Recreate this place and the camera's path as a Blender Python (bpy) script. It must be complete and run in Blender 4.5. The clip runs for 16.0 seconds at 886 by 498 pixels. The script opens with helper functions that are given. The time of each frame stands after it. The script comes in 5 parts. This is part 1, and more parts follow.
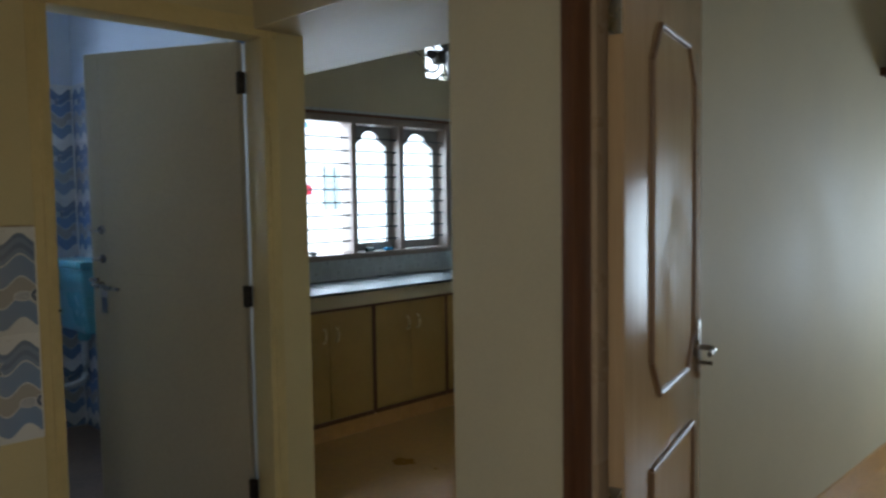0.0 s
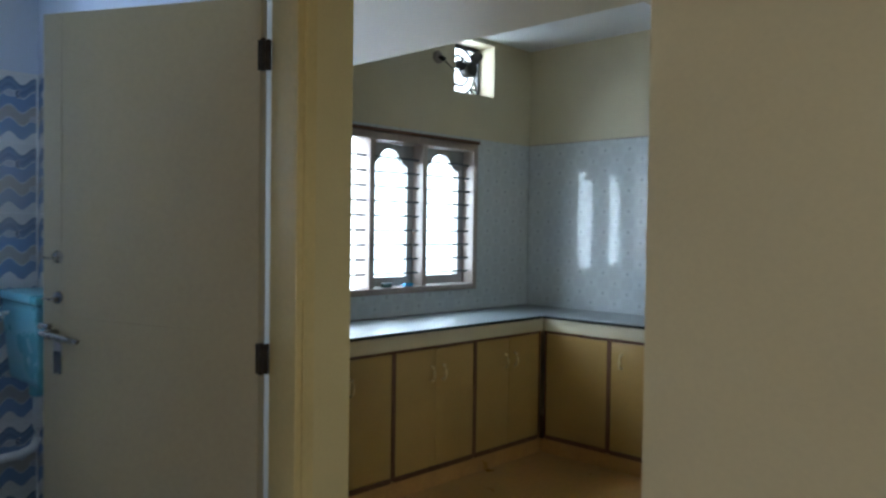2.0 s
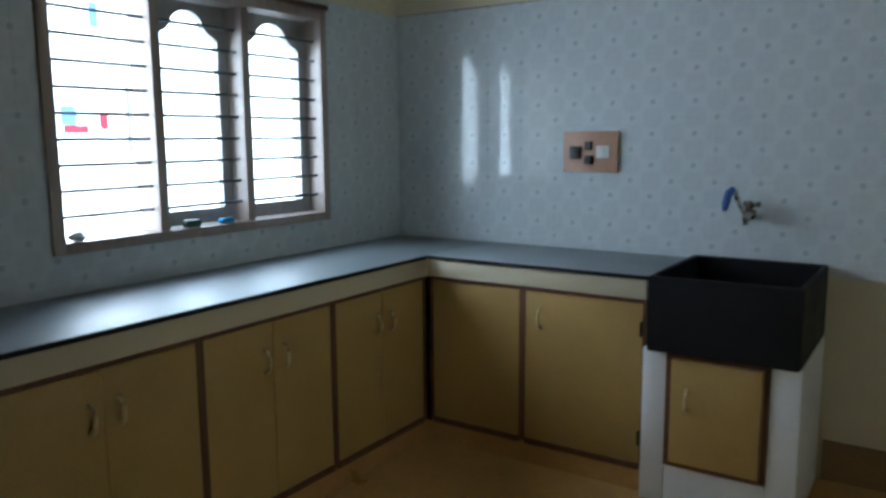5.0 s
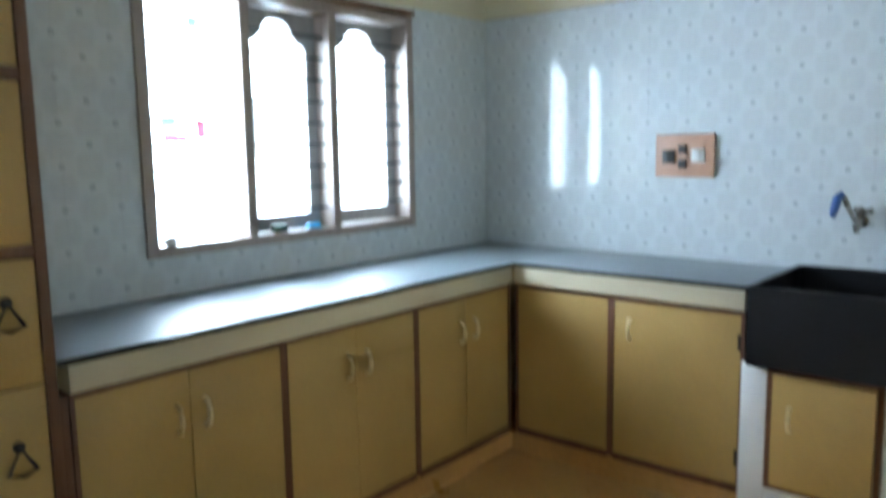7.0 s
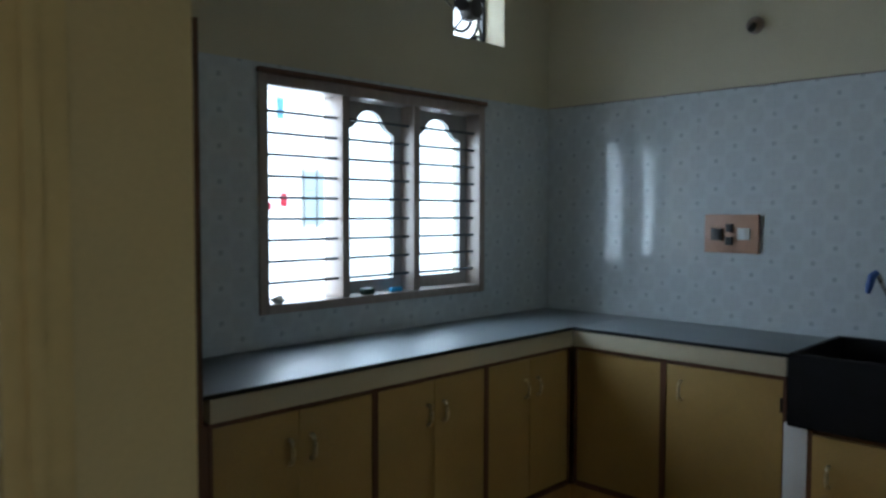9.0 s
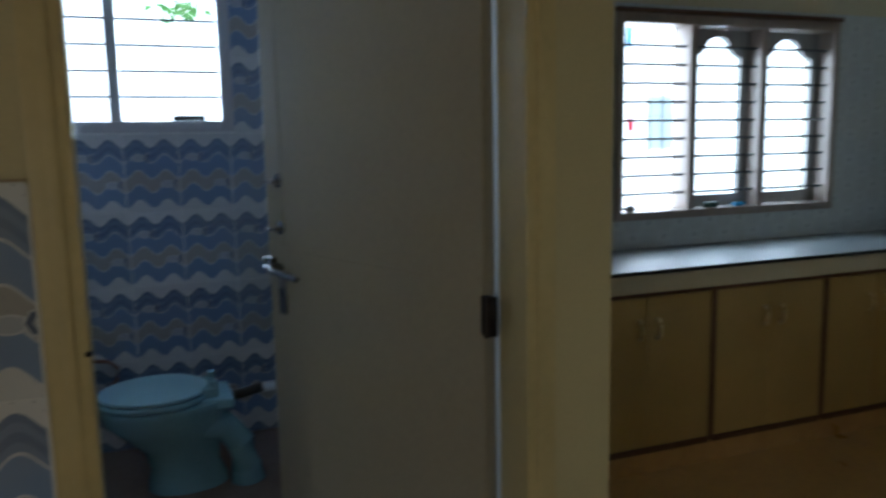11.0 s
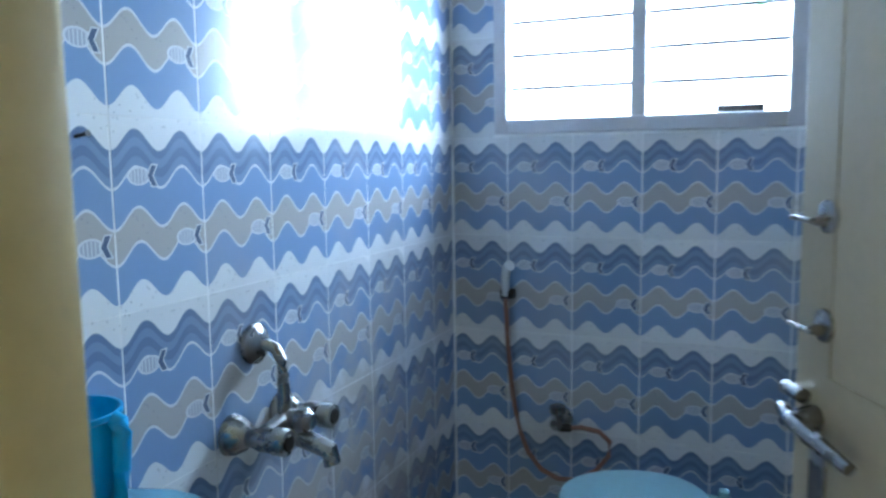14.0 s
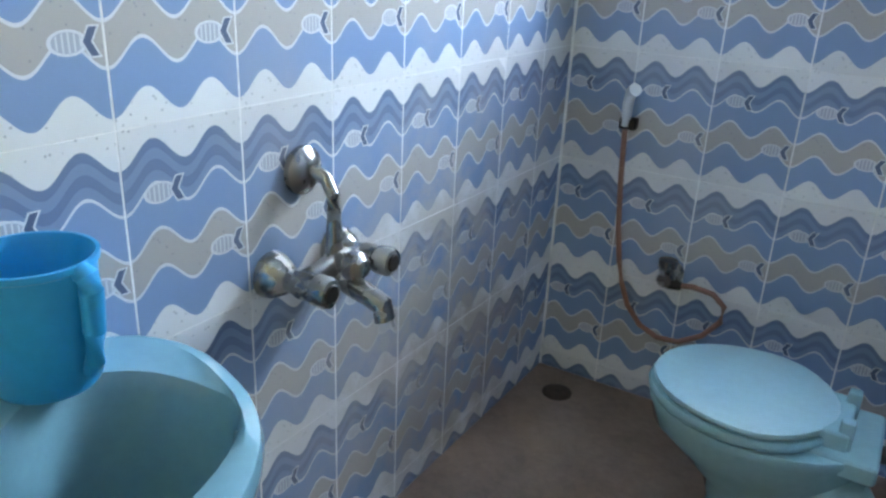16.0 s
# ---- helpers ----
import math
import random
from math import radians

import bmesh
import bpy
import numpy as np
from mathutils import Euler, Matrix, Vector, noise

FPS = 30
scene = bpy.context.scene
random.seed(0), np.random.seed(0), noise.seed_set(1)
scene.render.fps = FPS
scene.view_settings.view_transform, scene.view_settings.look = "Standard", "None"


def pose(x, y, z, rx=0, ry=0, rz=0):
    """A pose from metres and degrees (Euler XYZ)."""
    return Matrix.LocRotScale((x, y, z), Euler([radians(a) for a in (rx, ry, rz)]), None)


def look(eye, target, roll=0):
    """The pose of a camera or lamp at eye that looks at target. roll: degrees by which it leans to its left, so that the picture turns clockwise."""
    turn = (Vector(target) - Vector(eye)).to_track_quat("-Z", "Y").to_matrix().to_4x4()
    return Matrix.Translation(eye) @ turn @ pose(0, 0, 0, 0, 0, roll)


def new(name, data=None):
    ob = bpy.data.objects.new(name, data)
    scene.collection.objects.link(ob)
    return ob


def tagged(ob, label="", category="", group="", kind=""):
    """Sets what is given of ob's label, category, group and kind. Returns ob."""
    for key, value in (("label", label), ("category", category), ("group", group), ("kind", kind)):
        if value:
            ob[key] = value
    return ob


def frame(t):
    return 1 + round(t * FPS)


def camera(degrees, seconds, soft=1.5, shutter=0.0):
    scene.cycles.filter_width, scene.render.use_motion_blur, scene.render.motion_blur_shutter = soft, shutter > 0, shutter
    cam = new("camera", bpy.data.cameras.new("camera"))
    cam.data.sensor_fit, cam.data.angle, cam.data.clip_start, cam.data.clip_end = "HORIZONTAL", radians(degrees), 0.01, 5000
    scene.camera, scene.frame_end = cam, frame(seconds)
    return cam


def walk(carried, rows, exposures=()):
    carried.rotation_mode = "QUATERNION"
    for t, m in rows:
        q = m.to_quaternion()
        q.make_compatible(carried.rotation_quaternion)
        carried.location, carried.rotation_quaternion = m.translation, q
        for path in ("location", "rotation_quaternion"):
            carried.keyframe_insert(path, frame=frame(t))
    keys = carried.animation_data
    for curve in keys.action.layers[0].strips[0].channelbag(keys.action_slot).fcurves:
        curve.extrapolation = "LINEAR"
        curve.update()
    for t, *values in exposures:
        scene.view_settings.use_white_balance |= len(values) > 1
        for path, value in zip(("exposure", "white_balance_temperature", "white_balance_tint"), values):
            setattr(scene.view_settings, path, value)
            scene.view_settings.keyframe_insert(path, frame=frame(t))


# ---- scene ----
cam = camera(60.4, 16.0, soft=2.6, shutter=0.5)
PATH = [
    (0, (-4.947, -4.299, 1.466), (-3.541, -2.883, 1.335), -0.9),
    (0.5, (-4.937, -4.177, 1.473), (-3.587, -2.707, 1.342), -0.2),
    (1, (-4.903, -3.999, 1.469), (-3.533, -2.546, 1.359), 0.0),
    (1.5, (-4.733, -3.787, 1.463), (-3.347, -2.348, 1.378), 0.4),
    (2, (-4.603, -3.559, 1.457), (-3.167, -2.169, 1.408), 0.8),
    (2.5, (-4.449, -3.332, 1.467), (-2.917, -2.046, 1.433), 1.1),
    (3, (-4.22, -3.1, 1.468), (-2.592, -1.938, 1.449), 0.4),
    (3.5, (-4.017, -2.929, 1.448), (-2.316, -1.877, 1.434), 0.3),
    (4, (-3.807, -2.744, 1.453), (-2.044, -1.799, 1.42), -0.3),
    (4.5, (-3.606, -2.609, 1.446), (-1.857, -1.648, 1.314), -0.7),
    (4.7, (-3.493, -2.589, 1.447), (-1.783, -1.572, 1.238), -0.4),
    (6.8, (-3.372, -2.54, 1.448), (-1.863, -1.297, 1.027), -0.7),
    (7, (-3.394, -2.547, 1.433), (-1.88, -1.268, 1.168), -0.9),
    (7.5, (-3.392, -2.583, 1.453), (-1.91, -1.244, 1.353), -0.7),
    (8, (-3.478, -2.602, 1.471), (-1.999, -1.257, 1.402), -0.2),
    (8.2, (-3.537, -2.612, 1.489), (-2.042, -1.286, 1.423), -0.0),
    (10.3, (-4.078, -3.097, 1.457), (-3.009, -1.418, 1.262), 0.1),
    (10.5, (-4.117, -3.141, 1.455), (-3.14, -1.409, 1.244), 0.0),
    (11, (-4.147, -3.198, 1.449), (-3.44, -1.347, 1.175), -1.1),
    (11.5, (-4.079, -3.174, 1.448), (-3.748, -1.226, 1.136), -1.6),
    (12, (-4.04, -3.061, 1.437), (-4.011, -1.087, 1.115), -1.1),
    (12.5, (-4.02, -2.883, 1.439), (-4.169, -0.911, 1.144), -1.0),
    (13, (-3.985, -2.667, 1.435), (-4.263, -0.703, 1.183), -1.2),
    (13.5, (-3.931, -2.457, 1.444), (-4.492, -0.549, 1.229), -1.3),
    (14, (-3.942, -2.276, 1.429), (-4.702, -0.439, 1.207), -0.8),
    (14.5, (-3.972, -2.129, 1.437), (-4.919, -0.392, 1.143), -0.1),
    (15, (-4.022, -2.034, 1.429), (-4.993, -0.367, 0.899), 1.2),
    (15.5, (-4.01, -1.992, 1.428), (-4.977, -0.397, 0.704), 2.1),
    (16, (-4.017, -1.986, 1.428), (-4.987, -0.398, 0.695), 2.6),
]

EXPOSURES = [(t, e, k, m) for t, e, k, m in (
    (0.0, -0.55, 5600, 7), (0.5, -0.25, 5600, 7), (1.5, 0.2, 5600, 7), (2.5, 0.05, 5500, 6), (3.0, 0.1, 5500, 6), (4.7, -0.15, 5400, 6),
    (6.8, 1.15, 5400, 6), (7.0, 1.2, 5400, 6), (7.5, 0.5, 5400, 6), (8.2, -0.45, 5400, 6), (10.3, -0.92, 5450, 7), (11.0, -0.75, 5450, 7),
    (12.0, 0.2, 5250, 6), (12.5, 0.8, 5250, 6), (13.5, 1.1, 5200, 4), (14.5, 0.8, 5350, 4), (15.5, 1.0, 5850, 9), (16.0, 1.48, 6050, 8))]
walk(cam, [(t, look(e, g, r)) for t, e, g, r in PATH], EXPOSURES)

# ---- light ----
world = bpy.data.worlds.new("world")
scene.world = world
world.use_nodes = True
wn = world.node_tree.nodes
sky = wn.new("ShaderNodeTexSky")
sky.sky_type, sky.sun_disc = "NISHITA", False
sky.sun_elevation, sky.sun_rotation = radians(55), radians(200)
world.node_tree.links.new(sky.outputs[0], wn["Background"].inputs[0])
wn["Background"].inputs[1].default_value = 0.12


def area_lamp(name, at, target, w, h, power, colour):
    d = bpy.data.lights.new(name, "AREA")
    d.shape, d.size, d.size_y, d.energy, d.color = "RECTANGLE", w, h, power, colour
    ob = new(name, d)
    ob.matrix_world = look(at, target)
    return ob


area_lamp("kitchen_window_daylight", (-1.75, 0.85, 1.75), (-1.75, -1, 1.05), 4.0, 2.0, 306, (0.88, 0.95, 1.0))
area_lamp("vent_daylight", (-0.62, 0.32, 2.60), (-0.62, -1, 2.5), 0.50, 0.45, 4, (0.9, 0.96, 1.0))
area_lamp("bath_window_daylight", (-4.235, 0.16, 1.80), (-4.235, -1, 1.55), 0.95, 0.65, 36, (0.77, 0.90, 1.0))
area_lamp("bedroom_window_daylight", (0.70, -4.10, 1.15), (-1, -4.05, 0.45), 1.2, 0.9, 18, (0.80, 0.94, 1.0))
# added warm fill from the unseen west side, brightens the pier and doorways
area_lamp("hall_west_fill", (-6.26, -5.20, 1.5), (-3.4, -5.70, 0.9), 1.15, 1.2, 22.0, (1.0, 0.89, 0.70))
# weak added fill from the south, evens the light on the bathroom door
area_lamp("hall_south_fill", (-5.0, -6.84, 1.5), (-4.6, -2, 1.2), 1.2, 1.2, 1.8, (1.0, 0.82, 0.54))


# ---- materials ----
def node(nt, kind, **values):
    n = nt.nodes.new(kind)
    for k, v in values.items():
        n.inputs[int(k[1:])].default_value = v
    return n


def mat(name, colour, rough=0.5, metal=0.0, scale=6.0, amount=0.12, grain=60.0, bump=0.08, spec=0.5, coat=0.0, spread=0.08):
    """A surface with variation at two scales and a fine relief."""
    m = bpy.data.materials.new(name)
    m.use_nodes = True
    nt = m.node_tree
    b = nt.nodes["Principled BSDF"]
    tc = nt.nodes.new("ShaderNodeTexCoord")
    geo = nt.nodes.new("ShaderNodeNewGeometry")
    n1 = node(nt, "ShaderNodeTexNoise", _2=scale, _3=5.0, _4=0.6)
    n2 = node(nt, "ShaderNodeTexNoise", _2=grain, _3=3.0, _4=0.6)
    for n in (n1, n2):
        nt.links.new(geo.outputs["Position"], n.inputs["Vector"])
    mix = nt.nodes.new("ShaderNodeMath")
    mix.operation = "MULTIPLY_ADD"
    nt.links.new(n1.outputs["Fac"], mix.inputs[0])
    mix.inputs[1].default_value = 0.7
    add = nt.nodes.new("ShaderNodeMath")
    add.operation = "MULTIPLY"
    nt.links.new(n2.outputs["Fac"], add.inputs[0])
    add.inputs[1].default_value = 0.3
    nt.links.new(add.outputs[0], mix.inputs[2])
    ramp = nt.nodes.new("ShaderNodeValToRGB")
    e = ramp.color_ramp.elements
    lo = [max(0.0, c * (1 - 2.2 * amount)) for c in colour]
    hi = [min(1.0, c * (1 + 1.4 * amount)) for c in colour]
    e[0].position, e[0].color = 0.3, (*lo, 1)
    e[1].position, e[1].color = 0.7, (*hi, 1)
    nt.links.new(mix.outputs[0], ramp.inputs[0])
    nt.links.new(ramp.outputs[0], b.inputs["Base Color"])
    rr = node(nt, "ShaderNodeMapRange", _1=0.3, _2=0.7, _3=max(0.02, rough - spread), _4=min(1, rough + spread))
    nt.links.new(n1.outputs["Fac"], rr.inputs[0])
    nt.links.new(rr.outputs[0], b.inputs["Roughness"])
    b.inputs["Metallic"].default_value = metal
    b.inputs["Specular IOR Level"].default_value = spec
    b.inputs["Coat Weight"].default_value = coat
    if bump:
        bp = node(nt, "ShaderNodeBump", _0=bump, _1=0.004)
        nt.links.new(n2.outputs["Fac"], bp.inputs["Height"])
        nt.links.new(bp.outputs[0], b.inputs["Normal"])
    return m


def wood(name, dark, light, rough=0.45, along="z", coat=0.0):
    m = mat(name, light, rough, coat=coat, bump=0.05)
    nt = m.node_tree
    b = nt.nodes["Principled BSDF"]
    geo = nt.nodes.new("ShaderNodeNewGeometry")
    mp = nt.nodes.new("ShaderNodeMapping")
    mp.inputs["Scale"].default_value = {"z": (28, 28, 1.6), "x": (1.6, 28, 28)}[along]
    n = node(nt, "ShaderNodeTexNoise", _2=1.6, _3=6.0, _4=0.65)
    nt.links.new(geo.outputs["Position"], mp.inputs["Vector"])
    nt.links.new(mp.outputs[0], n.inputs["Vector"])
    ramp = nt.nodes.new("ShaderNodeValToRGB")
    ramp.color_ramp.elements[0].position, ramp.color_ramp.elements[0].color = 0.3, (*dark, 1)
    ramp.color_ramp.elements[1].position, ramp.color_ramp.elements[1].color = 0.7, (*light, 1)
    nt.links.new(n.outputs["Fac"], ramp.inputs[0])
    nt.links.new(ramp.outputs[0], b.inputs["Base Color"])
    return m


TW, TH = 0.191, 0.2845


class Sums:
    """Small arithmetic on node sockets."""
    def __init__(self, nt):
        self.nt = nt

    def do(self, op, *a):
        n = self.nt.nodes.new("ShaderNodeMath")
        n.operation = op
        for i, v in enumerate(a):
            if isinstance(v, (int, float)):
                n.inputs[i].default_value = v
            else:
                self.nt.links.new(v, n.inputs[i])
        return n.outputs[0]

    def ellipse(self, u, v, cu, cv, ru, rv):
        a = self.do("POWER", self.do("DIVIDE", self.do("SUBTRACT", u, cu), ru), 2)
        b = self.do("POWER", self.do("DIVIDE", self.do("SUBTRACT", v, cv), rv), 2)
        return self.do("ADD", a, b)

    def mix(self, fac, a, b):
        n = self.nt.nodes.new("ShaderNodeMix")
        n.data_type = "RGBA"
        for i, v in ((0, fac), (6, a), (7, b)):
            if isinstance(v, tuple):
                n.inputs[i].default_value = (*v, 1)
            else:
                self.nt.links.new(v, n.inputs[i])
        return n.outputs[2]


def glaze(name, r0=0.045, r1=0.075):
    m = bpy.data.materials.new(name)
    m.use_nodes = True
    nt = m.node_tree
    b = nt.nodes["Principled BSDF"]
    b.inputs["Roughness"].default_value = 0.12
    tc = nt.nodes.new("ShaderNodeTexCoord")
    sep = nt.nodes.new("ShaderNodeSeparateXYZ")
    nt.links.new(tc.outputs["Object"], sep.inputs[0])
    s = Sums(nt)
    geo = nt.nodes.new("ShaderNodeNewGeometry")
    n = node(nt, "ShaderNodeTexNoise", _2=5.0, _3=4.0)
    nt.links.new(geo.outputs["Position"], n.inputs["Vector"])
    r = node(nt, "ShaderNodeMapRange", _1=0.35, _2=0.7, _3=r0, _4=r1)
    nt.links.new(n.outputs["Fac"], r.inputs[0])
    nt.links.new(r.outputs[0], b.inputs["Roughness"])
    bp = node(nt, "ShaderNodeBump", _0=0.02, _1=0.01)
    nt.links.new(n.outputs["Fac"], bp.inputs["Height"])
    nt.links.new(bp.outputs[0], b.inputs["Normal"])
    return m, nt, b, s, sep.outputs[0], sep.outputs[2], tc, n


def wave_tile_material():
    m, nt, b, s, u, v, tc, big = glaze("wave_print_tile", 0.08, 0.22)
    b.inputs["Specular IOR Level"].default_value = 0.27
    un = s.do("DIVIDE", u, TW)
    vn = s.do("DIVIDE", v, TH)
    wav = s.do("SINE", s.do("ADD", s.do("MULTIPLY", un, 4 * math.pi), -1.571))
    V = s.do("ADD", vn, s.do("MULTIPLY", wav, -0.056))
    ramp = nt.nodes.new("ShaderNodeValToRGB")
    white, blue, grey = (0.70, 0.71, 0.72), (0.225, 0.315, 0.50), (0.41, 0.395, 0.38)
    dark, mid, line = (0.165, 0.22, 0.345), (0.215, 0.285, 0.43), (0.64, 0.66, 0.69)
    bands = [(0, white), (0.105, blue), (0.295, line), (0.312, grey), (0.475, line), (0.492, blue), (0.680, line),
             (0.697, mid), (0.745, dark), (0.795, mid), (0.84, dark), (0.885, white)]
    el = ramp.color_ramp.elements
    ramp.color_ramp.interpolation = "CONSTANT"
    el[0].position, el[0].color = 0, (*white, 1)
    el[1].position, el[1].color = bands[1][0], (*blue, 1)
    for p, c in bands[2:]:
        e = el.new(p)
        e.color = (*c, 1)
    nt.links.new(V, ramp.inputs[0])
    col = ramp.outputs[0]
    # speckles on the pale and grey bands
    vor = node(nt, "ShaderNodeTexVoronoi", _2=95.0)
    nt.links.new(tc.outputs["Object"], vor.inputs["Vector"])
    sp = s.do("LESS_THAN", vor.outputs["Distance"], 0.16)
    pale = s.do("ADD", s.do("GREATER_THAN", V, 0.885), s.do("LESS_THAN", V, 0.105))
    greyz = s.do("MULTIPLY", s.do("GREATER_THAN", V, 0.312), s.do("LESS_THAN", V, 0.475))
    col = s.mix(s.do("MULTIPLY", s.do("MULTIPLY", sp, s.do("ADD", pale, greyz)), 0.55), col, (0.22, 0.23, 0.27))
    # two small fish on every tile
    for cu, cv in ((0.27, 0.70), (0.77, 0.355)):
        uu, vv = cu * TW, cv * TH
        body = s.ellipse(u, v, uu, vv, 0.021, 0.0125)
        col = s.mix(s.do("LESS_THAN", body, 1.25), col, line)
        col = s.mix(s.do("LESS_THAN", body, 0.80), col, (0.40, 0.43, 0.49))
        stripe = s.do("MULTIPLY", s.do("LESS_THAN", body, 0.72), s.do("GREATER_THAN", s.do("SINE", s.do("MULTIPLY", u, 900.0)), 0.6))
        col = s.mix(stripe, col, line)
        av = s.do("ABSOLUTE", s.do("SUBTRACT", v, vv))
        du = s.do("SUBTRACT", s.do("SUBTRACT", u, uu + 0.0225), s.do("MULTIPLY", av, 0.55))
        for half, tint in ((0.0075, line), (0.0050, (0.105, 0.135, 0.215))):
            t = s.do("MULTIPLY", s.do("LESS_THAN", s.do("ABSOLUTE", du), half), s.do("LESS_THAN", av, 0.0175 if half > 0.006 else 0.0155))
            col = s.mix(t, col, tint)
    info = nt.nodes.new("ShaderNodeObjectInfo")
    hsv = nt.nodes.new("ShaderNodeHueSaturation")
    vary = node(nt, "ShaderNodeMapRange", _1=0, _2=1, _3=0.94, _4=1.05)
    nt.links.new(info.outputs["Random"], vary.inputs[0])
    nt.links.new(vary.outputs[0], hsv.inputs["Value"])
    st = nt.nodes.new("ShaderNodeTexNoise")
    st.inputs["Scale"].default_value, st.inputs["Detail"].default_value = 2.3, 6.0
    gp = nt.nodes.new("ShaderNodeNewGeometry")
    nt.links.new(gp.outputs["Position"], st.inputs["Vector"])
    sm = node(nt, "ShaderNodeMapRange", _1=0.50, _2=0.72, _3=0.0, _4=0.45)
    nt.links.new(st.outputs["Fac"], sm.inputs[0])
    col = s.mix(sm.outputs[0], col, (0.42, 0.39, 0.35))
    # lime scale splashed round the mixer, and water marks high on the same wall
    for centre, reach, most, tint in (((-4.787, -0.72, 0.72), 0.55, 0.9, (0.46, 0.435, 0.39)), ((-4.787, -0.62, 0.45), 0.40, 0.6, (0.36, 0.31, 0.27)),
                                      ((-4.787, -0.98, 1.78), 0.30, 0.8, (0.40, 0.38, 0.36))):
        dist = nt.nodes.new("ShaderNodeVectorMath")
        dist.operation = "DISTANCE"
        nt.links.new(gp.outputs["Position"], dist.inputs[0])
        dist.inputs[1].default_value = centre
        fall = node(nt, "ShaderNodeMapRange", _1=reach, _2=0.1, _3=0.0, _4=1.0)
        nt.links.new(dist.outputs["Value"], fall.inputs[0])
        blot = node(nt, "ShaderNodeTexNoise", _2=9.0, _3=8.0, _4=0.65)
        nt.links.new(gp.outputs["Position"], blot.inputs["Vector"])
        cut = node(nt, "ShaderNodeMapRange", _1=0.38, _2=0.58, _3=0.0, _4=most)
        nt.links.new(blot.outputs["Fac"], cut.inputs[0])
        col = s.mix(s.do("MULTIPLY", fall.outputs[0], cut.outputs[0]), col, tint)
    nt.links.new(col, hsv.inputs["Color"])
    nt.links.new(hsv.outputs[0], b.inputs["Base Color"])
    return m


def kitchen_tile_material():
    m, nt, b, s, u, v, tc, big = glaze("medallion_print_tile", 0.008, 0.02)
    pu, pv = TW, TH / 2
    b.inputs["Specular IOR Level"].default_value = 0.33
    un = s.do("DIVIDE", u, pu)
    vn = s.do("DIVIDE", v, pv)

    def cell(off):
        a = s.do("SUBTRACT", s.do("FRACT", s.do("ADD", un, off)), 0.5)
        c = s.do("SUBTRACT", s.do("FRACT", s.do("ADD", vn, off)), 0.5)
        return a, c
    base, patch, dot = (0.575, 0.615, 0.635), (0.515, 0.552, 0.575), (0.335, 0.375, 0.415)
    noise2 = node(nt, "ShaderNodeTexNoise", _2=45.0, _3=4.0)
    nt.links.new(tc.outputs["Object"], noise2.inputs["Vector"])
    fade = s.do("MULTIPLY", noise2.outputs["Fac"], 1.3)
    col = base
    for ou, ov in ((0.0, 0.5), (0.5, 0.0)):
        a = s.do("SUBTRACT", s.do("FRACT", s.do("ADD", un, ou)), 0.5)
        c = s.do("MULTIPLY", s.do("SUBTRACT", s.do("FRACT", s.do("ADD", vn, ov)), 0.5), 0.75)
        rad = s.do("POWER", s.do("ADD", s.do("POWER", s.do("ABSOLUTE", a), 4), s.do("POWER", s.do("ABSOLUTE", c), 4)), 0.25)
        outer = node(nt, "ShaderNodeMapRange", _1=0.28, _2=0.19, _3=0.0, _4=1.0)
        nt.links.new(rad, outer.inputs[0])
        inner = node(nt, "ShaderNodeMapRange", _1=0.05, _2=0.14, _3=0.8, _4=1.0)
        nt.links.new(rad, inner.inputs[0])
        col = s.mix(s.do("MULTIPLY", s.do("MULTIPLY", outer.outputs[0], inner.outputs[0]), fade), col, patch)
    for off in (0.0, 0.5):
        a, c = cell(off)
        d = s.do("MAXIMUM", s.do("ABSOLUTE", a), s.do("MULTIPLY", s.do("ABSOLUTE", c), 0.75))
        col = s.mix(s.do("MULTIPLY", s.do("LESS_THAN", d, 0.052), fade), col, dot)
    nt.links.new(col, b.inputs["Base Color"])
    return m


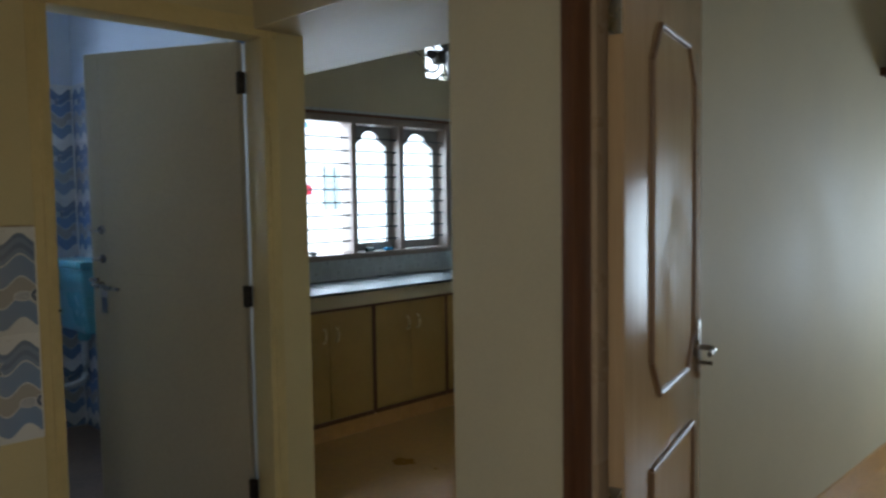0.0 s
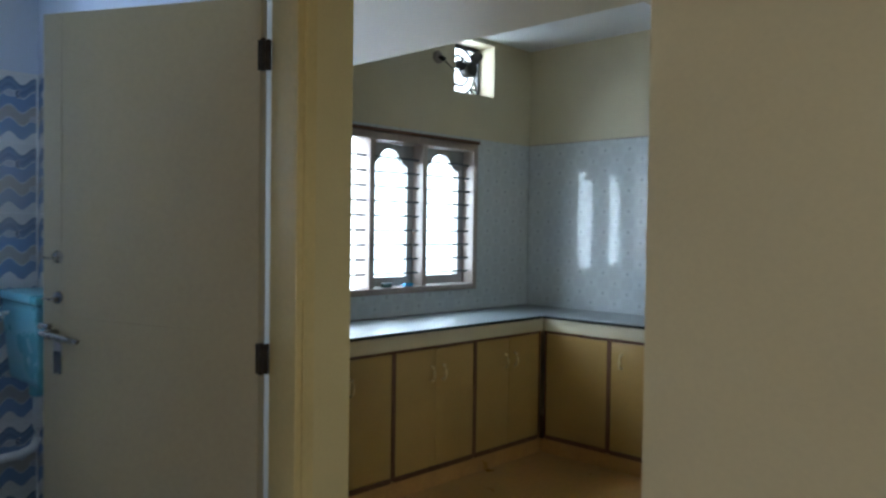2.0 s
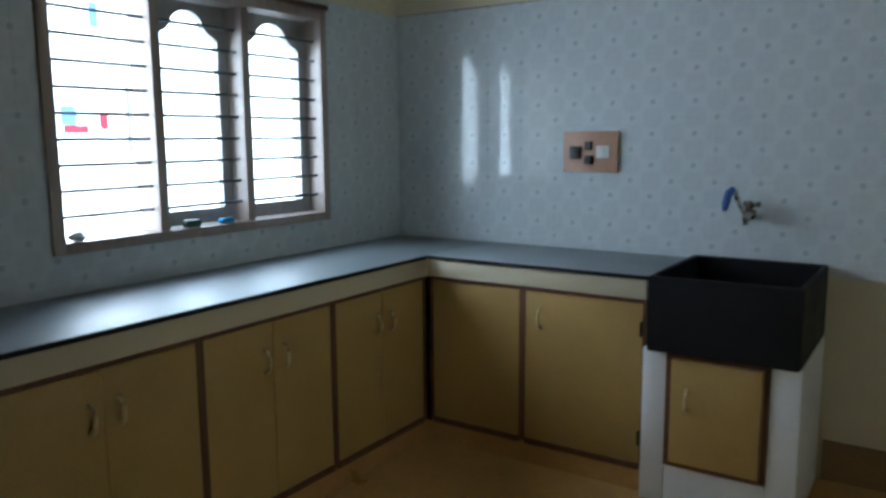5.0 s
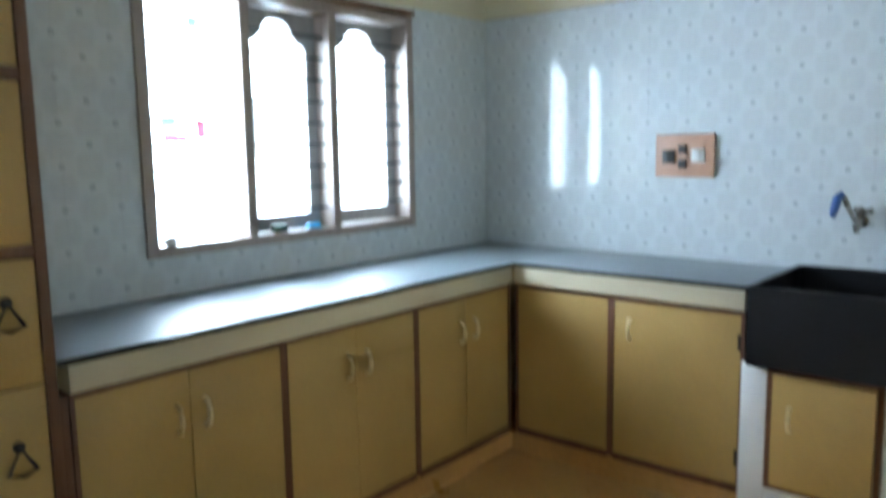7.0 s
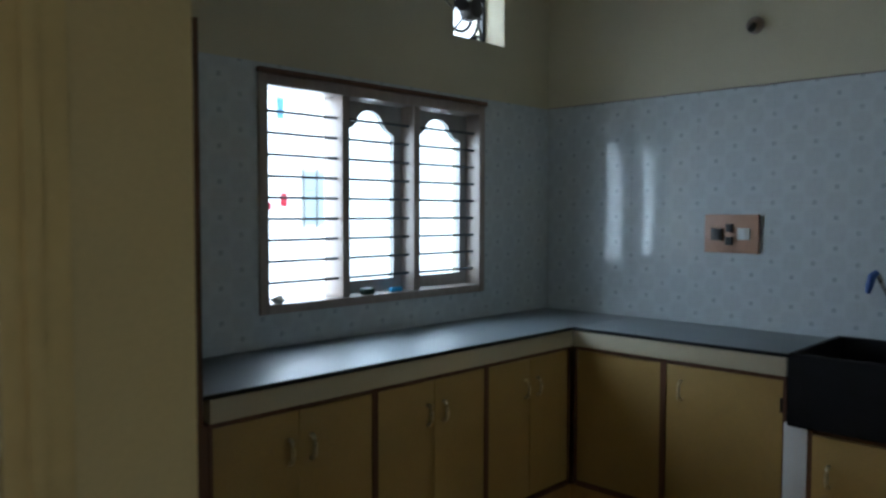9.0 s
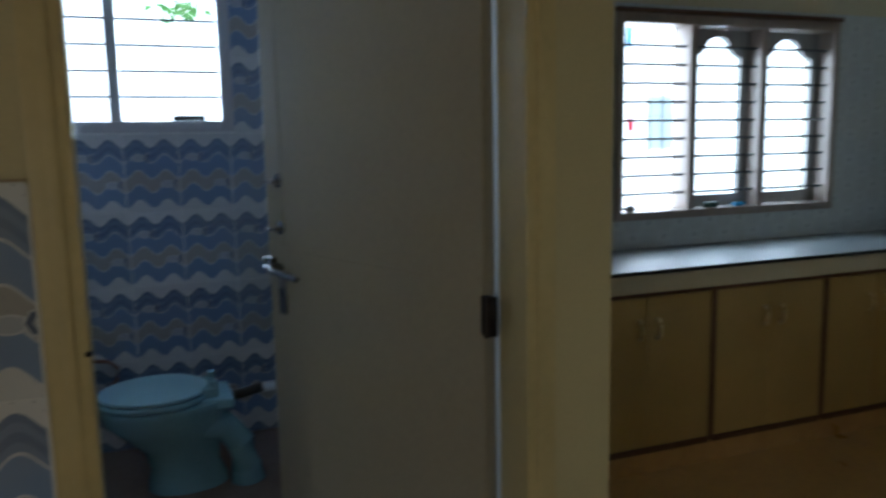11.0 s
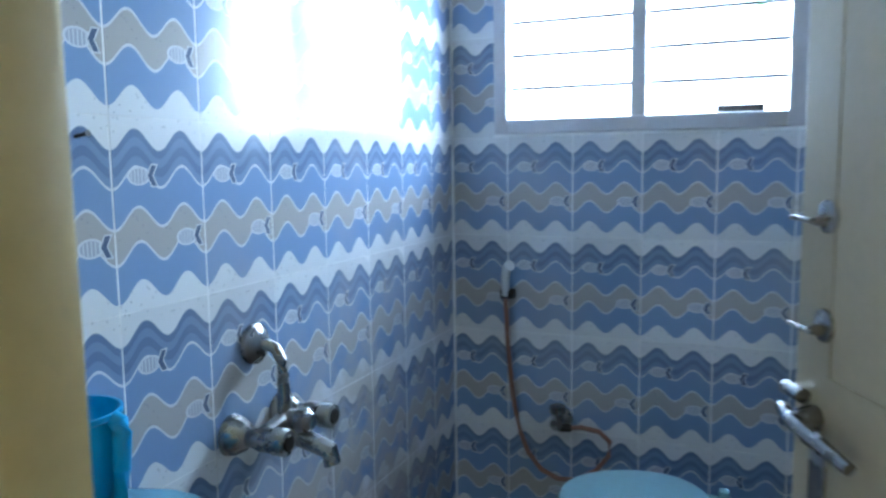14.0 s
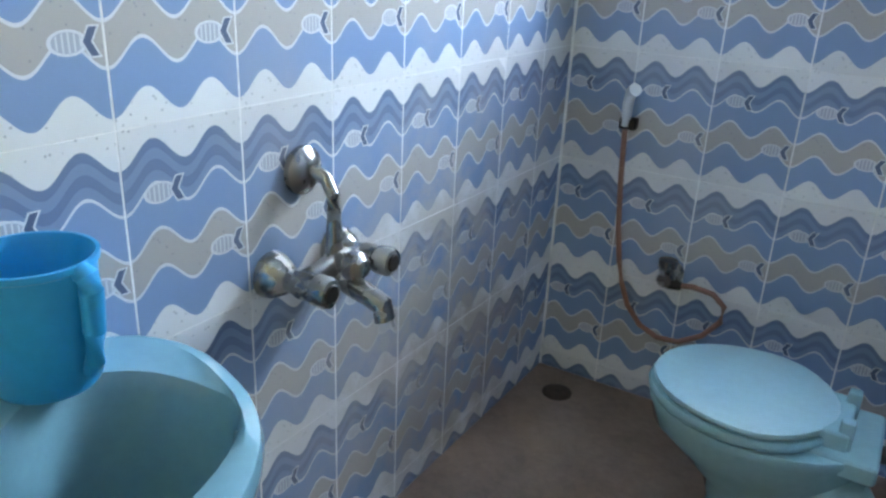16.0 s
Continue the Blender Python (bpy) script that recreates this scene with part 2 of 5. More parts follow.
M = {
    "cream": mat("cream_wall_paint", (0.58, 0.525, 0.37), 0.6, scale=1.6, amount=0.05, grain=140, bump=0.10),
    "yellow": mat("yellow_wall_paint", (0.60, 0.515, 0.29), 0.55, scale=1.6, amount=0.06, grain=140, bump=0.10),
    "white": mat("white_ceiling_paint", (0.74, 0.76, 0.77), 0.7, scale=1.5, amount=0.04, grain=120, bump=0.08),
    "lilac": mat("pale_blue_wall_paint", (0.62, 0.68, 0.80), 0.6, scale=1.6, amount=0.05, grain=120, bump=0.08),
    "floor": mat("ochre_oxide_floor", (0.50, 0.29, 0.10), 0.33, scale=2.2, amount=0.13, grain=30, bump=0.04),
    "bath_floor": mat("brown_stone_bath_floor", (0.27, 0.195, 0.15), 0.4, scale=5, amount=0.2, grain=50, bump=0.08),
    "grout": mat("pale_grout", (0.80, 0.80, 0.79), 0.7, scale=9, amount=0.14, grain=90),
    "granite": mat("grey_granite", (0.19, 0.22, 0.235), 0.46, scale=3, amount=0.10, grain=300, bump=0.0, spread=0.05, spec=0.8),
    "black_stone": mat("black_stone", (0.008, 0.008, 0.010), 0.5, scale=10, amount=0.3, grain=160, bump=0.06, spec=0.3),
    "panel": mat("yellow_laminate", (0.43, 0.29, 0.095), 0.38, scale=2.5, amount=0.07, grain=110, bump=0.03),
    "brown": wood("brown_varnished_wood", (0.085, 0.035, 0.018), (0.15, 0.068, 0.036), 0.4),
    "window_wood": wood("taupe_painted_wood", (0.29, 0.235, 0.205), (0.36, 0.30, 0.265), 0.4),
    "kgrout": mat("grey_grout", (0.50, 0.53, 0.55), 0.6, scale=9, amount=0.1, grain=90),
    "skirt": mat("brown_cement_skirting", (0.25, 0.16, 0.075), 0.45, scale=5, amount=0.14),
    "umber": mat("umber_plaster", (0.36, 0.25, 0.10), 0.6, scale=6, amount=0.2, grain=110),
    "scuff": mat("brown_scuff", (0.385, 0.342, 0.25), 0.6),
    "pale_frame": mat("pale_lilac_frame_paint", (0.60, 0.58, 0.60), 0.4, scale=3, amount=0.07, grain=60, bump=0.05),
    "sash_wood": wood("grey_painted_sash", (0.26, 0.25, 0.25), (0.33, 0.32, 0.31), 0.45),
    "door_grey": mat("beige_grey_door_paint", (0.395, 0.355, 0.265), 0.42, scale=1.2, amount=0.07, grain=70, bump=0.05),
    "frame_yellow": mat("yellow_frame_paint", (0.60, 0.49, 0.24), 0.38, scale=3, amount=0.07, grain=60, bump=0.05),
    "door_brown": wood("varnished_tan_door", (0.42, 0.29, 0.165), (0.50, 0.36, 0.22), 0.16),
    "moulding": wood("dark_varnished_moulding", (0.16, 0.095, 0.055), (0.25, 0.155, 0.09), 0.34, coat=0.15),
    "frame_tan": wood("tan_painted_frame", (0.40, 0.30, 0.20), (0.48, 0.37, 0.25), 0.3, coat=0.3),
    "iron": mat("black_iron", (0.012, 0.012, 0.013), 0.5, scale=20, amount=0.3),
    "bar": mat("grey_window_bar", (0.07, 0.085, 0.10), 0.55, metal=0.0, scale=20, amount=0.2),
    "hinge": mat("dark_oxidised_steel", (0.035, 0.028, 0.024), 0.5, metal=0.5, scale=30, amount=0.3),
    "rust": mat("rusted_grating", (0.075, 0.055, 0.045), 0.6, metal=0.2, scale=30, amount=0.25),
    "steel": mat("worn_chrome", (0.32, 0.31, 0.295), 0.27, metal=1.0, scale=25, amount=0.08, bump=0.03),
    "brass": mat("aged_brass_handle", (0.68, 0.56, 0.32), 0.36, metal=0.6, scale=30, amount=0.2),
    "ceramic": mat("pale_turquoise_ceramic", (0.27, 0.465, 0.52), 0.12, scale=4, amount=0.06, bump=0.0, coat=0.4),
    "lid": mat("turquoise_seat_plastic", (0.33, 0.52, 0.57), 0.38, scale=4, amount=0.06, bump=0.01),
    "basin": mat("pale_grey_blue_ceramic", (0.18, 0.35, 0.44), 0.13, scale=4, amount=0.06, bump=0.0, coat=0.4),
    "cistern": mat("turquoise_plastic", (0.16, 0.42, 0.52), 0.3, scale=4, amount=0.06, bump=0.02),
    "blue": mat("blue_plastic", (0.04, 0.32, 0.66), 0.32, scale=5, amount=0.08, bump=0.02),
    "pvc": mat("white_plastic", (0.66, 0.68, 0.68), 0.4, scale=6, amount=0.06),
    "hose": mat("orange_brown_hose", (0.28, 0.145, 0.105), 0.45, scale=20, amount=0.15),
    "board": mat("rose_brown_switch_board", (0.48, 0.29, 0.20), 0.4, scale=8, amount=0.07),
    "black": mat("black_plastic", (0.025, 0.022, 0.02), 0.4, scale=12, amount=0.2),
    "blue_grip": mat("blue_grip", (0.03, 0.09, 0.32), 0.4, scale=12, amount=0.15),
    "green": mat("dark_green_plastic", (0.03, 0.09, 0.07), 0.5, scale=12, amount=0.2),
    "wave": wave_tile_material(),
    "medallion": kitchen_tile_material(),
}


M["door_brown"].node_tree.nodes["Principled BSDF"].inputs["Specular IOR Level"].default_value = 0.22


def backlit(name, colour):
    m = mat(name, colour, 0.9)
    nt = m.node_tree
    tr = node(nt, "ShaderNodeBsdfTranslucent", _0=(*colour, 1))
    mx = node(nt, "ShaderNodeMixShader", _0=0.75)
    nt.links.new(nt.nodes["Principled BSDF"].outputs[0], mx.inputs[1])
    nt.links.new(tr.outputs[0], mx.inputs[2])
    nt.links.new(mx.outputs[0], nt.nodes["Material Output"].inputs[0])
    return m


M["laundry_red"] = backlit("thin_red_cloth", (0.75, 0.22, 0.28))
M["laundry_blue"] = backlit("thin_blue_cloth", (0.45, 0.68, 0.85))
M["leaf"] = backlit("green_leaf", (0.22, 0.42, 0.16))


# ---- shapes ----
def bm_box(x0, x1, y0, y1, z0, z1, bevel=0.0, bm=None, seg=2):
    b = bmesh.new()
    bmesh.ops.create_cube(b, size=1)
    for v in b.verts:
        v.co = ((x0 + x1) / 2 + v.co.x * (x1 - x0), (y0 + y1) / 2 + v.co.y * (y1 - y0), (z0 + z1) / 2 + v.co.z * (z1 - z0))
    if bevel:
        bmesh.ops.bevel(b, geom=b.edges[:], offset=bevel, segments=seg, affect="EDGES", profile=0.6)
    return join(bm, b)


def join(bm, b):
    if bm is None:
        return b
    me = bpy.data.meshes.new("scratch")
    b.to_mesh(me)
    b.free()
    bm.from_mesh(me)
    bpy.data.meshes.remove(me)
    return bm


def bm_tube(points, radius, bm=None, seg=12, closed=False, flat=1.0):
    """A round bar along points; radius is one number or one per point."""
    b = bmesh.new()
    pts = [Vector(p) for p in points]
    rad = radius if isinstance(radius, (list, tuple)) else [radius] * len(pts)
    rings, n = [], len(pts)
    up = Vector((0, 0, 1))
    for i, p in enumerate(pts):
        if closed:
            d = pts[(i + 1) % n] - pts[i - 1]
        else:
            d = pts[min(i + 1, n - 1)] - pts[max(i - 1, 0)]
        d.normalize()
        side = d.cross(up)
        if side.length < 0.2:
            side = d.cross(Vector((0, 1, 0)))
        side.normalize()
        top = side.cross(d).normalized()
        rings.append([b.verts.new(p + rad[i] * (math.cos(a) * side + flat * math.sin(a) * top))
                      for a in (2 * math.pi * k / seg for k in range(seg))])
    for i in range(n if closed else n - 1):
        r, q = rings[i], rings[(i + 1) % n]
        for k in range(seg):
            b.faces.new((r[k], r[(k + 1) % seg], q[(k + 1) % seg], q[k]))
    if not closed:
        b.faces.new(rings[0][::-1])
        b.faces.new(rings[-1])
    bmesh.ops.recalc_face_normals(b, faces=b.faces[:])
    return join(bm, b)


def bm_lathe(profile, centre=(0, 0, 0), axis="z", seg=24, sx=1.0, sy=1.0, bm=None):
    """profile: (radius, height) pairs turned round an axis."""
    b = bmesh.new()
    c = Vector(centre)
    rings = []
    for r, h in profile:
        ring = []
        for k in range(seg):
            a = 2 * math.pi * k / seg
            p = Vector((r * sx * math.cos(a), r * sy * math.sin(a), h))
            if axis == "x":
                p = Vector((p.z, p.x, p.y))
            elif axis == "y":
                p = Vector((p.x, p.z, p.y))
            ring.append(b.verts.new(c + p))
        rings.append(ring)
    for r, q in zip(rings, rings[1:]):
        for k in range(seg):
            b.faces.new((r[k], r[(k + 1) % seg], q[(k + 1) % seg], q[k]))
    b.faces.new(rings[0][::-1])
    b.faces.new(rings[-1])
    bmesh.ops.recalc_face_normals(b, faces=b.faces[:])
    return join(bm, b)


def bm_prism(outline, y0, y1, bm=None, bevel=0.0):
    """An outline in x and z, given thickness along y."""
    b = bmesh.new()
    lo = [b.verts.new((x, y0, z)) for x, z in outline]
    hi = [b.verts.new((x, y1, z)) for x, z in outline]
    b.faces.new(lo)
    b.faces.new(hi[::-1])
    n = len(lo)
    for i in range(n):
        b.faces.new((lo[i], hi[i], hi[(i + 1) % n], lo[(i + 1) % n]))
    bmesh.ops.recalc_face_normals(b, faces=b.faces[:])
    if bevel:
        bmesh.ops.bevel(b, geom=b.edges[:], offset=bevel, segments=1, affect="EDGES")
    return join(bm, b)


def mesh_object(name, bm, material, smooth=True):
    me = bpy.data.meshes.new(name)
    bm.to_mesh(me)
    bm.free()
    me.materials.append(material)
    if smooth:
        me.polygons.foreach_set("use_smooth", [True] * len(me.polygons))
        me.set_sharp_from_angle(angle=radians(35))
    return new(name, me)


def part(name, bm, material, parent, label=""):
    ob = mesh_object(name, bm, material)
    ob.parent = parent
    ob.matrix_parent_inverse = parent.matrix_world.inverted()
    return tagged(ob, label)


def thing(name, at, label, category, group="", kind=""):
    ob = new(name)
    ob.location = at
    bpy.context.view_layer.update()
    return tagged(ob, label, category, group, kind)


def structure(name, bm, material, label, category):
    return tagged(mesh_object(name, bm, material, False), label, category, kind="structure")


def rects_minus(rect, holes):
    """A rectangle (u0, u1, v0, v1) less rectangular holes, as rectangles."""
    out = [rect]
    for a0, a1, b0, b1 in holes:
        nxt = []
        for u0, u1, v0, v1 in out:
            if a1 <= u0 or a0 >= u1 or b1 <= v0 or b0 >= v1:
                nxt.append((u0, u1, v0, v1))
                continue
            if a0 > u0:
                nxt.append((u0, a0, v0, v1))
            if a1 < u1:
                nxt.append((a1, u1, v0, v1))
            c0, c1 = max(u0, a0), min(u1, a1)
            if b0 > v0:
                nxt.append((c0, c1, v0, b0))
            if b1 < v1:
                nxt.append((c0, c1, b1, v1))
        out = nxt
    return out


def wall(name, axis, t0, t1, u0, u1, z0, z1, holes, material, label):
    """A wall that runs along x or y, with openings cut right through."""
    bm = bmesh.new()
    for a, b, c, d in rects_minus((u0, u1, z0, z1), holes):
        if axis == "x":
            bm_box(a, b, t0, t1, c, d, bm=bm)
        else:
            bm_box(t0, t1, a, b, c, d, bm=bm)
    bmesh.ops.remove_doubles(bm, verts=bm.verts[:], dist=1e-5)
    return structure(name, bm, material, label, "wall")


# ---- large structure ----
CEIL = 2.81
BF = 0.31   # raised bathroom floor
WIN = (-2.022, -0.602, 1.05, 2.057)
VENT = (-0.835, -0.422, 2.407, 2.775)
BWIN = (-4.652, -3.832, 1.512, 2.05)

floor = structure("floor", bm_box(-6.3, 0.75, -6.9, 0.0, -0.15, 0.0), M["floor"], "smooth ochre oxide floor with a dull polish", "floor")
bath_floor = structure("floor_bath", bm_box(-4.79, -3.50, -2.04, -0.15, 0.0, BF), M["bath_floor"], "damp brown stone bathroom floor, raised above the hall", "floor")
structure("ceiling", bm_box(-6.3, 0.8, -6.9, 0.25, CEIL, CEIL + 0.15), M["white"], "white painted ceiling", "ceiling")

wall_n = wall("wall_north", "x", 0.0, 0.23, -3.5, 0.2, 0, CEIL, [WIN, VENT], M["cream"], "cream painted kitchen wall with window and vent opening")
wall_e = wall("wall_east", "y", 0.0, 0.2, -3.03, 0.0, 0, CEIL, [], M["cream"], "cream painted kitchen wall above a tiled splashback")
wall("wall_partition", "x", -3.11, -3.03, -3.42, 0.2, 0, CEIL, [], M["cream"], "cream partition wall between kitchen and bedroom")
wall("wall_hall_east", "y", -3.61, -3.42, -6.8, -2.08, 0, CEIL,
     [(-3.034, -2.08, -1, 2.025), (-4.22, -3.335, -1, 2.09)], M["cream"], "cream hall wall with an open kitchen doorway")
structure("pier_hall", bm_box(-3.660, -3.61, -3.360, -3.034, 0, CEIL), M["cream"], "cream plastered pier between the two doorways", "wall")
wall_hn = wall("wall_hall_north", "x", -2.10, -2.00, -6.2, -3.42, 0, CEIL, [(-4.29, -3.53, -1, 2.06)], M["yellow"], "yellow painted hall wall with bathroom door")
wall_bn = wall("wall_bath_north", "x", -0.15, 0.10, -4.90, -3.50, 0, CEIL, [BWIN], M["lilac"], "pale blue bathroom wall with window above tiles")
wall_bw = wall("wall_bath_west", "y", -4.92, -4.79, -2.00, -0.15, 0, CEIL, [], M["lilac"], "pale blue bathroom wall above tiles")
wall_be = wall("wall_bath_east", "y", -3.50, -3.42, -2.00, 0.0, 0, CEIL, [], M["lilac"], "partition between bathroom and kitchen")
# unseen wall; its opening is invented to let the west fill in
wall("wall_hall_west", "y", -6.3, -6.2, -6.9, -2.0, 0, CEIL, [(-5.85, -4.55, 0.85, 2.15)], M["yellow"], "plain yellow hall wall, out of view, with an opening added for a fill lamp")
# never in view; the opening is made up for the south fill
wall("wall_hall_south", "x", -6.9, -6.8, -6.2, 0.7, 0, CEIL, [(-5.6, -4.4, 0.9, 2.1)], M["cream"], "plain cream hall wall, out of view, with an opening added for a fill lamp")
wall("wall_bedroom_east", "y", 0.55, 0.7, -6.8, -3.03, 0, CEIL, [(-4.7, -3.5, 0.55, 1.75)], M["cream"], "cream bedroom wall with window opening")
loft = bm_box(-3.42, -2.655, -3.03, -0.0, 2.112, 2.212)
side = bm_box(-2.655, 0.0, -3.03, -2.36, 2.078, 2.212)
for v in side.verts:
    if v.co.x < -1:
        v.co.z += 0.034 if v.co.z < 2.15 else 0.0
        v.co.y -= 0.09 if v.co.y > -2.5 else 0.0
join(loft, side)
structure("loft_slab", loft, M["cream"], "cream painted storage loft slab over the kitchen", "loft")

# skirtings
structure("skirting_kitchen", bm_box(-0.012, 0.0, -3.03, -2.21, 0, 0.172, 0.003), M["skirt"], "brown cement skirting", "skirting")
structure("skirting_bedroom", bm_box(-3.42, 0.55, -3.122, -3.11, 0, 0.12, 0.003), M["floor"], "ochre cement skirting", "skirting")


# ---- tiling ----
tile_cache = {}


def tile_mesh(u0, u1, v0, v1, material, gu, gv):
    key = (round(u0, 3), round(u1, 3), round(v0, 3), round(v1, 3), material.name)
    if key not in tile_cache:
        e, d = 0.0006, 0.0016
        a0, a1, b0, b1 = u0 + gu, u1 - gu, v0 + gv, v1 - gv
        vs = [(a0, 0, b0), (a1, 0, b0), (a1, 0, b1), (a0, 0, b1),
              (a0 + e, -d, b0 + e), (a1 - e, -d, b0 + e), (a1 - e, -d, b1 - e), (a0 + e, -d, b1 - e)]
        fs = [(4, 5, 6, 7), (0, 1, 5, 4), (1, 2, 6, 5), (2, 3, 7, 6), (3, 0, 4, 7)]
        me = bpy.data.meshes.new("tile")
        me.from_pydata(vs, [], fs)
        me.materials.append(material)
        tile_cache[key] = me
    return tile_cache[key]


def tiling(parent, place, u0, u1, v0, v1, ju, jv, holes, material, gu=0.0013, gv=0.0004, tilt=1.0):
    """Tiles on a wall. place(u, v) gives the pose of a tile's lower left corner; ju, jv are a joint's place along and up."""
    i0 = math.floor((u0 - ju) / TW + 1e-6)
    i1 = math.ceil((u1 - ju) / TW - 1e-6)
    k0 = math.floor((v0 - jv) / TH + 1e-6)
    k1 = math.ceil((v1 - jv) / TH - 1e-6)
    for i in range(i0, i1):
        for k in range(k0, k1):
            a, b = ju + i * TW, jv + k * TH
            cell = (max(a, u0), min(a + TW, u1), max(b, v0), min(b + TH, v1))
            for p0, p1, q0, q1 in rects_minus(cell, holes):
                if p1 - p0 < 0.012 or q1 - q0 < 0.012:
                    continue
                ob = new("tile", tile_mesh(p0 - a, p1 - a, q0 - b, q1 - b, material, gu, gv))
                ob.matrix_world = place(a, b) @ pose(0, 0, 0, random.uniform(-.07, .07) * tilt, 0, random.uniform(-.07, .07) * tilt)
                ob.parent = parent


# ---- sky outside the openings ----
def glow(name, strength, colour):
    m = bpy.data.materials.new(name)
    m.use_nodes = True
    nt = m.node_tree
    nt.nodes.remove(nt.nodes["Principled BSDF"])
    e = node(nt, "ShaderNodeEmission", _0=(*colour, 1), _1=strength)
    nt.links.new(e.outputs[0], nt.nodes["Material Output"].inputs[0])
    return m


M["sky"] = glow("overcast_sky", 5.0, (0.93, 0.97, 1.0))
# the neighbour's pane emits too, so its brightness is put in by glow
M["glow_pane"] = glow("self_lit_pane", 2.2, (0.74, 0.93, 1.0))
structure("backdrop", bm_box(-7.5, 3.0, 3.0, 3.05, -1.0, 6.0), M["sky"], "bright white overcast sky outside the windows", "sky")
structure("backdrop_east", bm_box(3.0, 3.05, -8.0, -1.0, -1.0, 5.0), M["sky"], "bright white overcast sky outside the bedroom", "sky")


line = thing("clothes_line", (0.1, 2.8, 2.0), "washing on a line outside the kitchen window", "laundry")
for x0, x1, z0, z1, m in ((-0.05, 0.03, 2.28, 2.46, "laundry_blue"), (-0.03, 0.05, 1.53, 1.65, "laundry_red"), (-0.33, -0.20, 1.56, 1.70, "laundry_blue"), (-0.30, -0.12, 1.50, 1.56, "laundry_red")):
    b = bm_box(x0, x1, 2.795, 2.803, z0, z1, 0.002)
    for v in b.verts:
        v.co.y += 0.015 * math.sin(60 * v.co.x)
    part("cloth", b, M[m], line)
part("cord", bm_tube([(-0.7, 3.0, 1.71), (-0.5, 2.80, 1.70), (0.0, 2.80, 1.66), (0.7, 2.80, 1.69), (0.9, 3.0, 1.70)], 0.003, seg=6), M["pvc"], line)
part("cord", bm_tube([(-0.7, 3.0, 2.51), (-0.5, 2.80, 2.50), (0.0, 2.80, 2.465), (0.7, 2.80, 2.49), (0.9, 3.0, 2.5)], 0.003, seg=6), M["pvc"], line)
nwin = thing("neighbour_window", (0.47, 2.95, 1.35), "pale blue window of the neighbouring house, its pane self-lit", "window")
part("pane", bm_box(0.33, 0.62, 2.95, 2.999, 1.36, 1.86, 0.003), M["glow_pane"], nwin)
for x in (0.32, 0.47, 0.62):
    part("frame", bm_box(x - 0.012, x + 0.012, 2.93, 2.95, 1.34, 1.88, 0.002), M["pvc"], nwin)
shrub = thing("branch", (-3.85, 2.75, 2.4), "leafy green branch outside the bathroom window", "plant")
part("stem", bm_tube([(-4.3, 3.0, 3.0), (-4.2, 2.75, 2.9), (-4.0, 2.75, 2.6), (-3.82, 2.75, 2.42)], [0.014, 0.012, 0.009, 0.004], seg=8), M["skirt"], shrub)
leaves = bmesh.new()
for k in range(60):
    c = Vector((-3.86 + random.gauss(0, 0.11), 2.75 + random.gauss(0, 0.05), 2.46 + random.gauss(0, 0.06)))
    d = Vector((random.gauss(0, 1), random.gauss(0, 1), random.gauss(0, 1))).normalized() * 0.045
    w = d.cross(Vector((0.3, 1, 0.2))).normalized() * 0.016
    leaves.faces.new([leaves.verts.new(p) for p in (c - d, c + w, c + d, c - w)])
part("leaves", leaves, M["leaf"], shrub)


# ---- windows ----
def arch_outline(x0, x1, z0, z1, rise):
    """The edge of a sash opening whose head is an ogee arch, anticlockwise from the lower left."""
    w = x1 - x0
    cx = (x0 + x1) / 2
    pts = [(x0, z0), (x1, z0), (x1, z1)]
    pts += [(x1 - 0.06 * w, z1 + 0.10 * rise), (x1 - 0.15 * w, z1 + 0.22 * rise), (x1 - 0.21 * w, z1 + 0.40 * rise)]
    for k in range(0, 9):
        a = math.pi * k / 8
        pts.append((cx + 0.27 * w * math.cos(a), z1 + 0.42 * rise + 0.58 * rise * math.sin(a)))
    pts += [(x0 + 0.21 * w, z1 + 0.40 * rise), (x0 + 0.15 * w, z1 + 0.22 * rise), (x0 + 0.06 * w, z1 + 0.10 * rise), (x0, z1)]
    return pts


def sash_bm(x0, x1, z0, z1, inner, y0, y1):
    """A board with an arched opening cut in it."""
    b = bmesh.new()
    n = len(inner)
    cx, cz = (x0 + x1) / 2, (z0 + z1) / 2

    def out(p):
        dx, dz = p[0] - cx, p[1] - cz
        k = min((x1 - cx) / abs(dx) if abs(dx) > 1e-6 else 1e9, (z1 - cz) / abs(dz) if abs(dz) > 1e-6 else 1e9)
        return (cx + dx * k, cz + dz * k)
    rim = [out(p) for p in inner]
    rim[0], rim[1] = (x0, z0), (x1, z0)
    rim[5], rim[15] = (x1, z1), (x0, z1)
    rim[2] = (x1, inner[2][1]); rim[3] = (x1, inner[3][1]); rim[4] = (x1, inner[4][1])
    rim[16] = (x0, inner[16][1]); rim[17] = (x0, inner[17][1]); rim[18] = (x0, inner[18][1])
    for i in range(6, 15):
        rim[i] = (inner[i][0], z1)
    V = [[b.verts.new((x, y, z)) for x, z in ring] for y in (y0, y1) for ring in (inner, rim)]
    fi, fo, bi, bo = V
    for i in range(n):
        j = (i + 1) % n
        for quad in ((fi[i], fi[j], fo[j], fo[i]), (bi[i], bo[i], bo[j], bi[j]), (fi[i], bi[i], bi[j], fi[j]), (fo[i], fo[j], bo[j], bo[i])):
            try:
                b.faces.new(quad)
            except ValueError:
                pass
    bmesh.ops.recalc_face_normals(b, faces=b.faces[:])
    return b


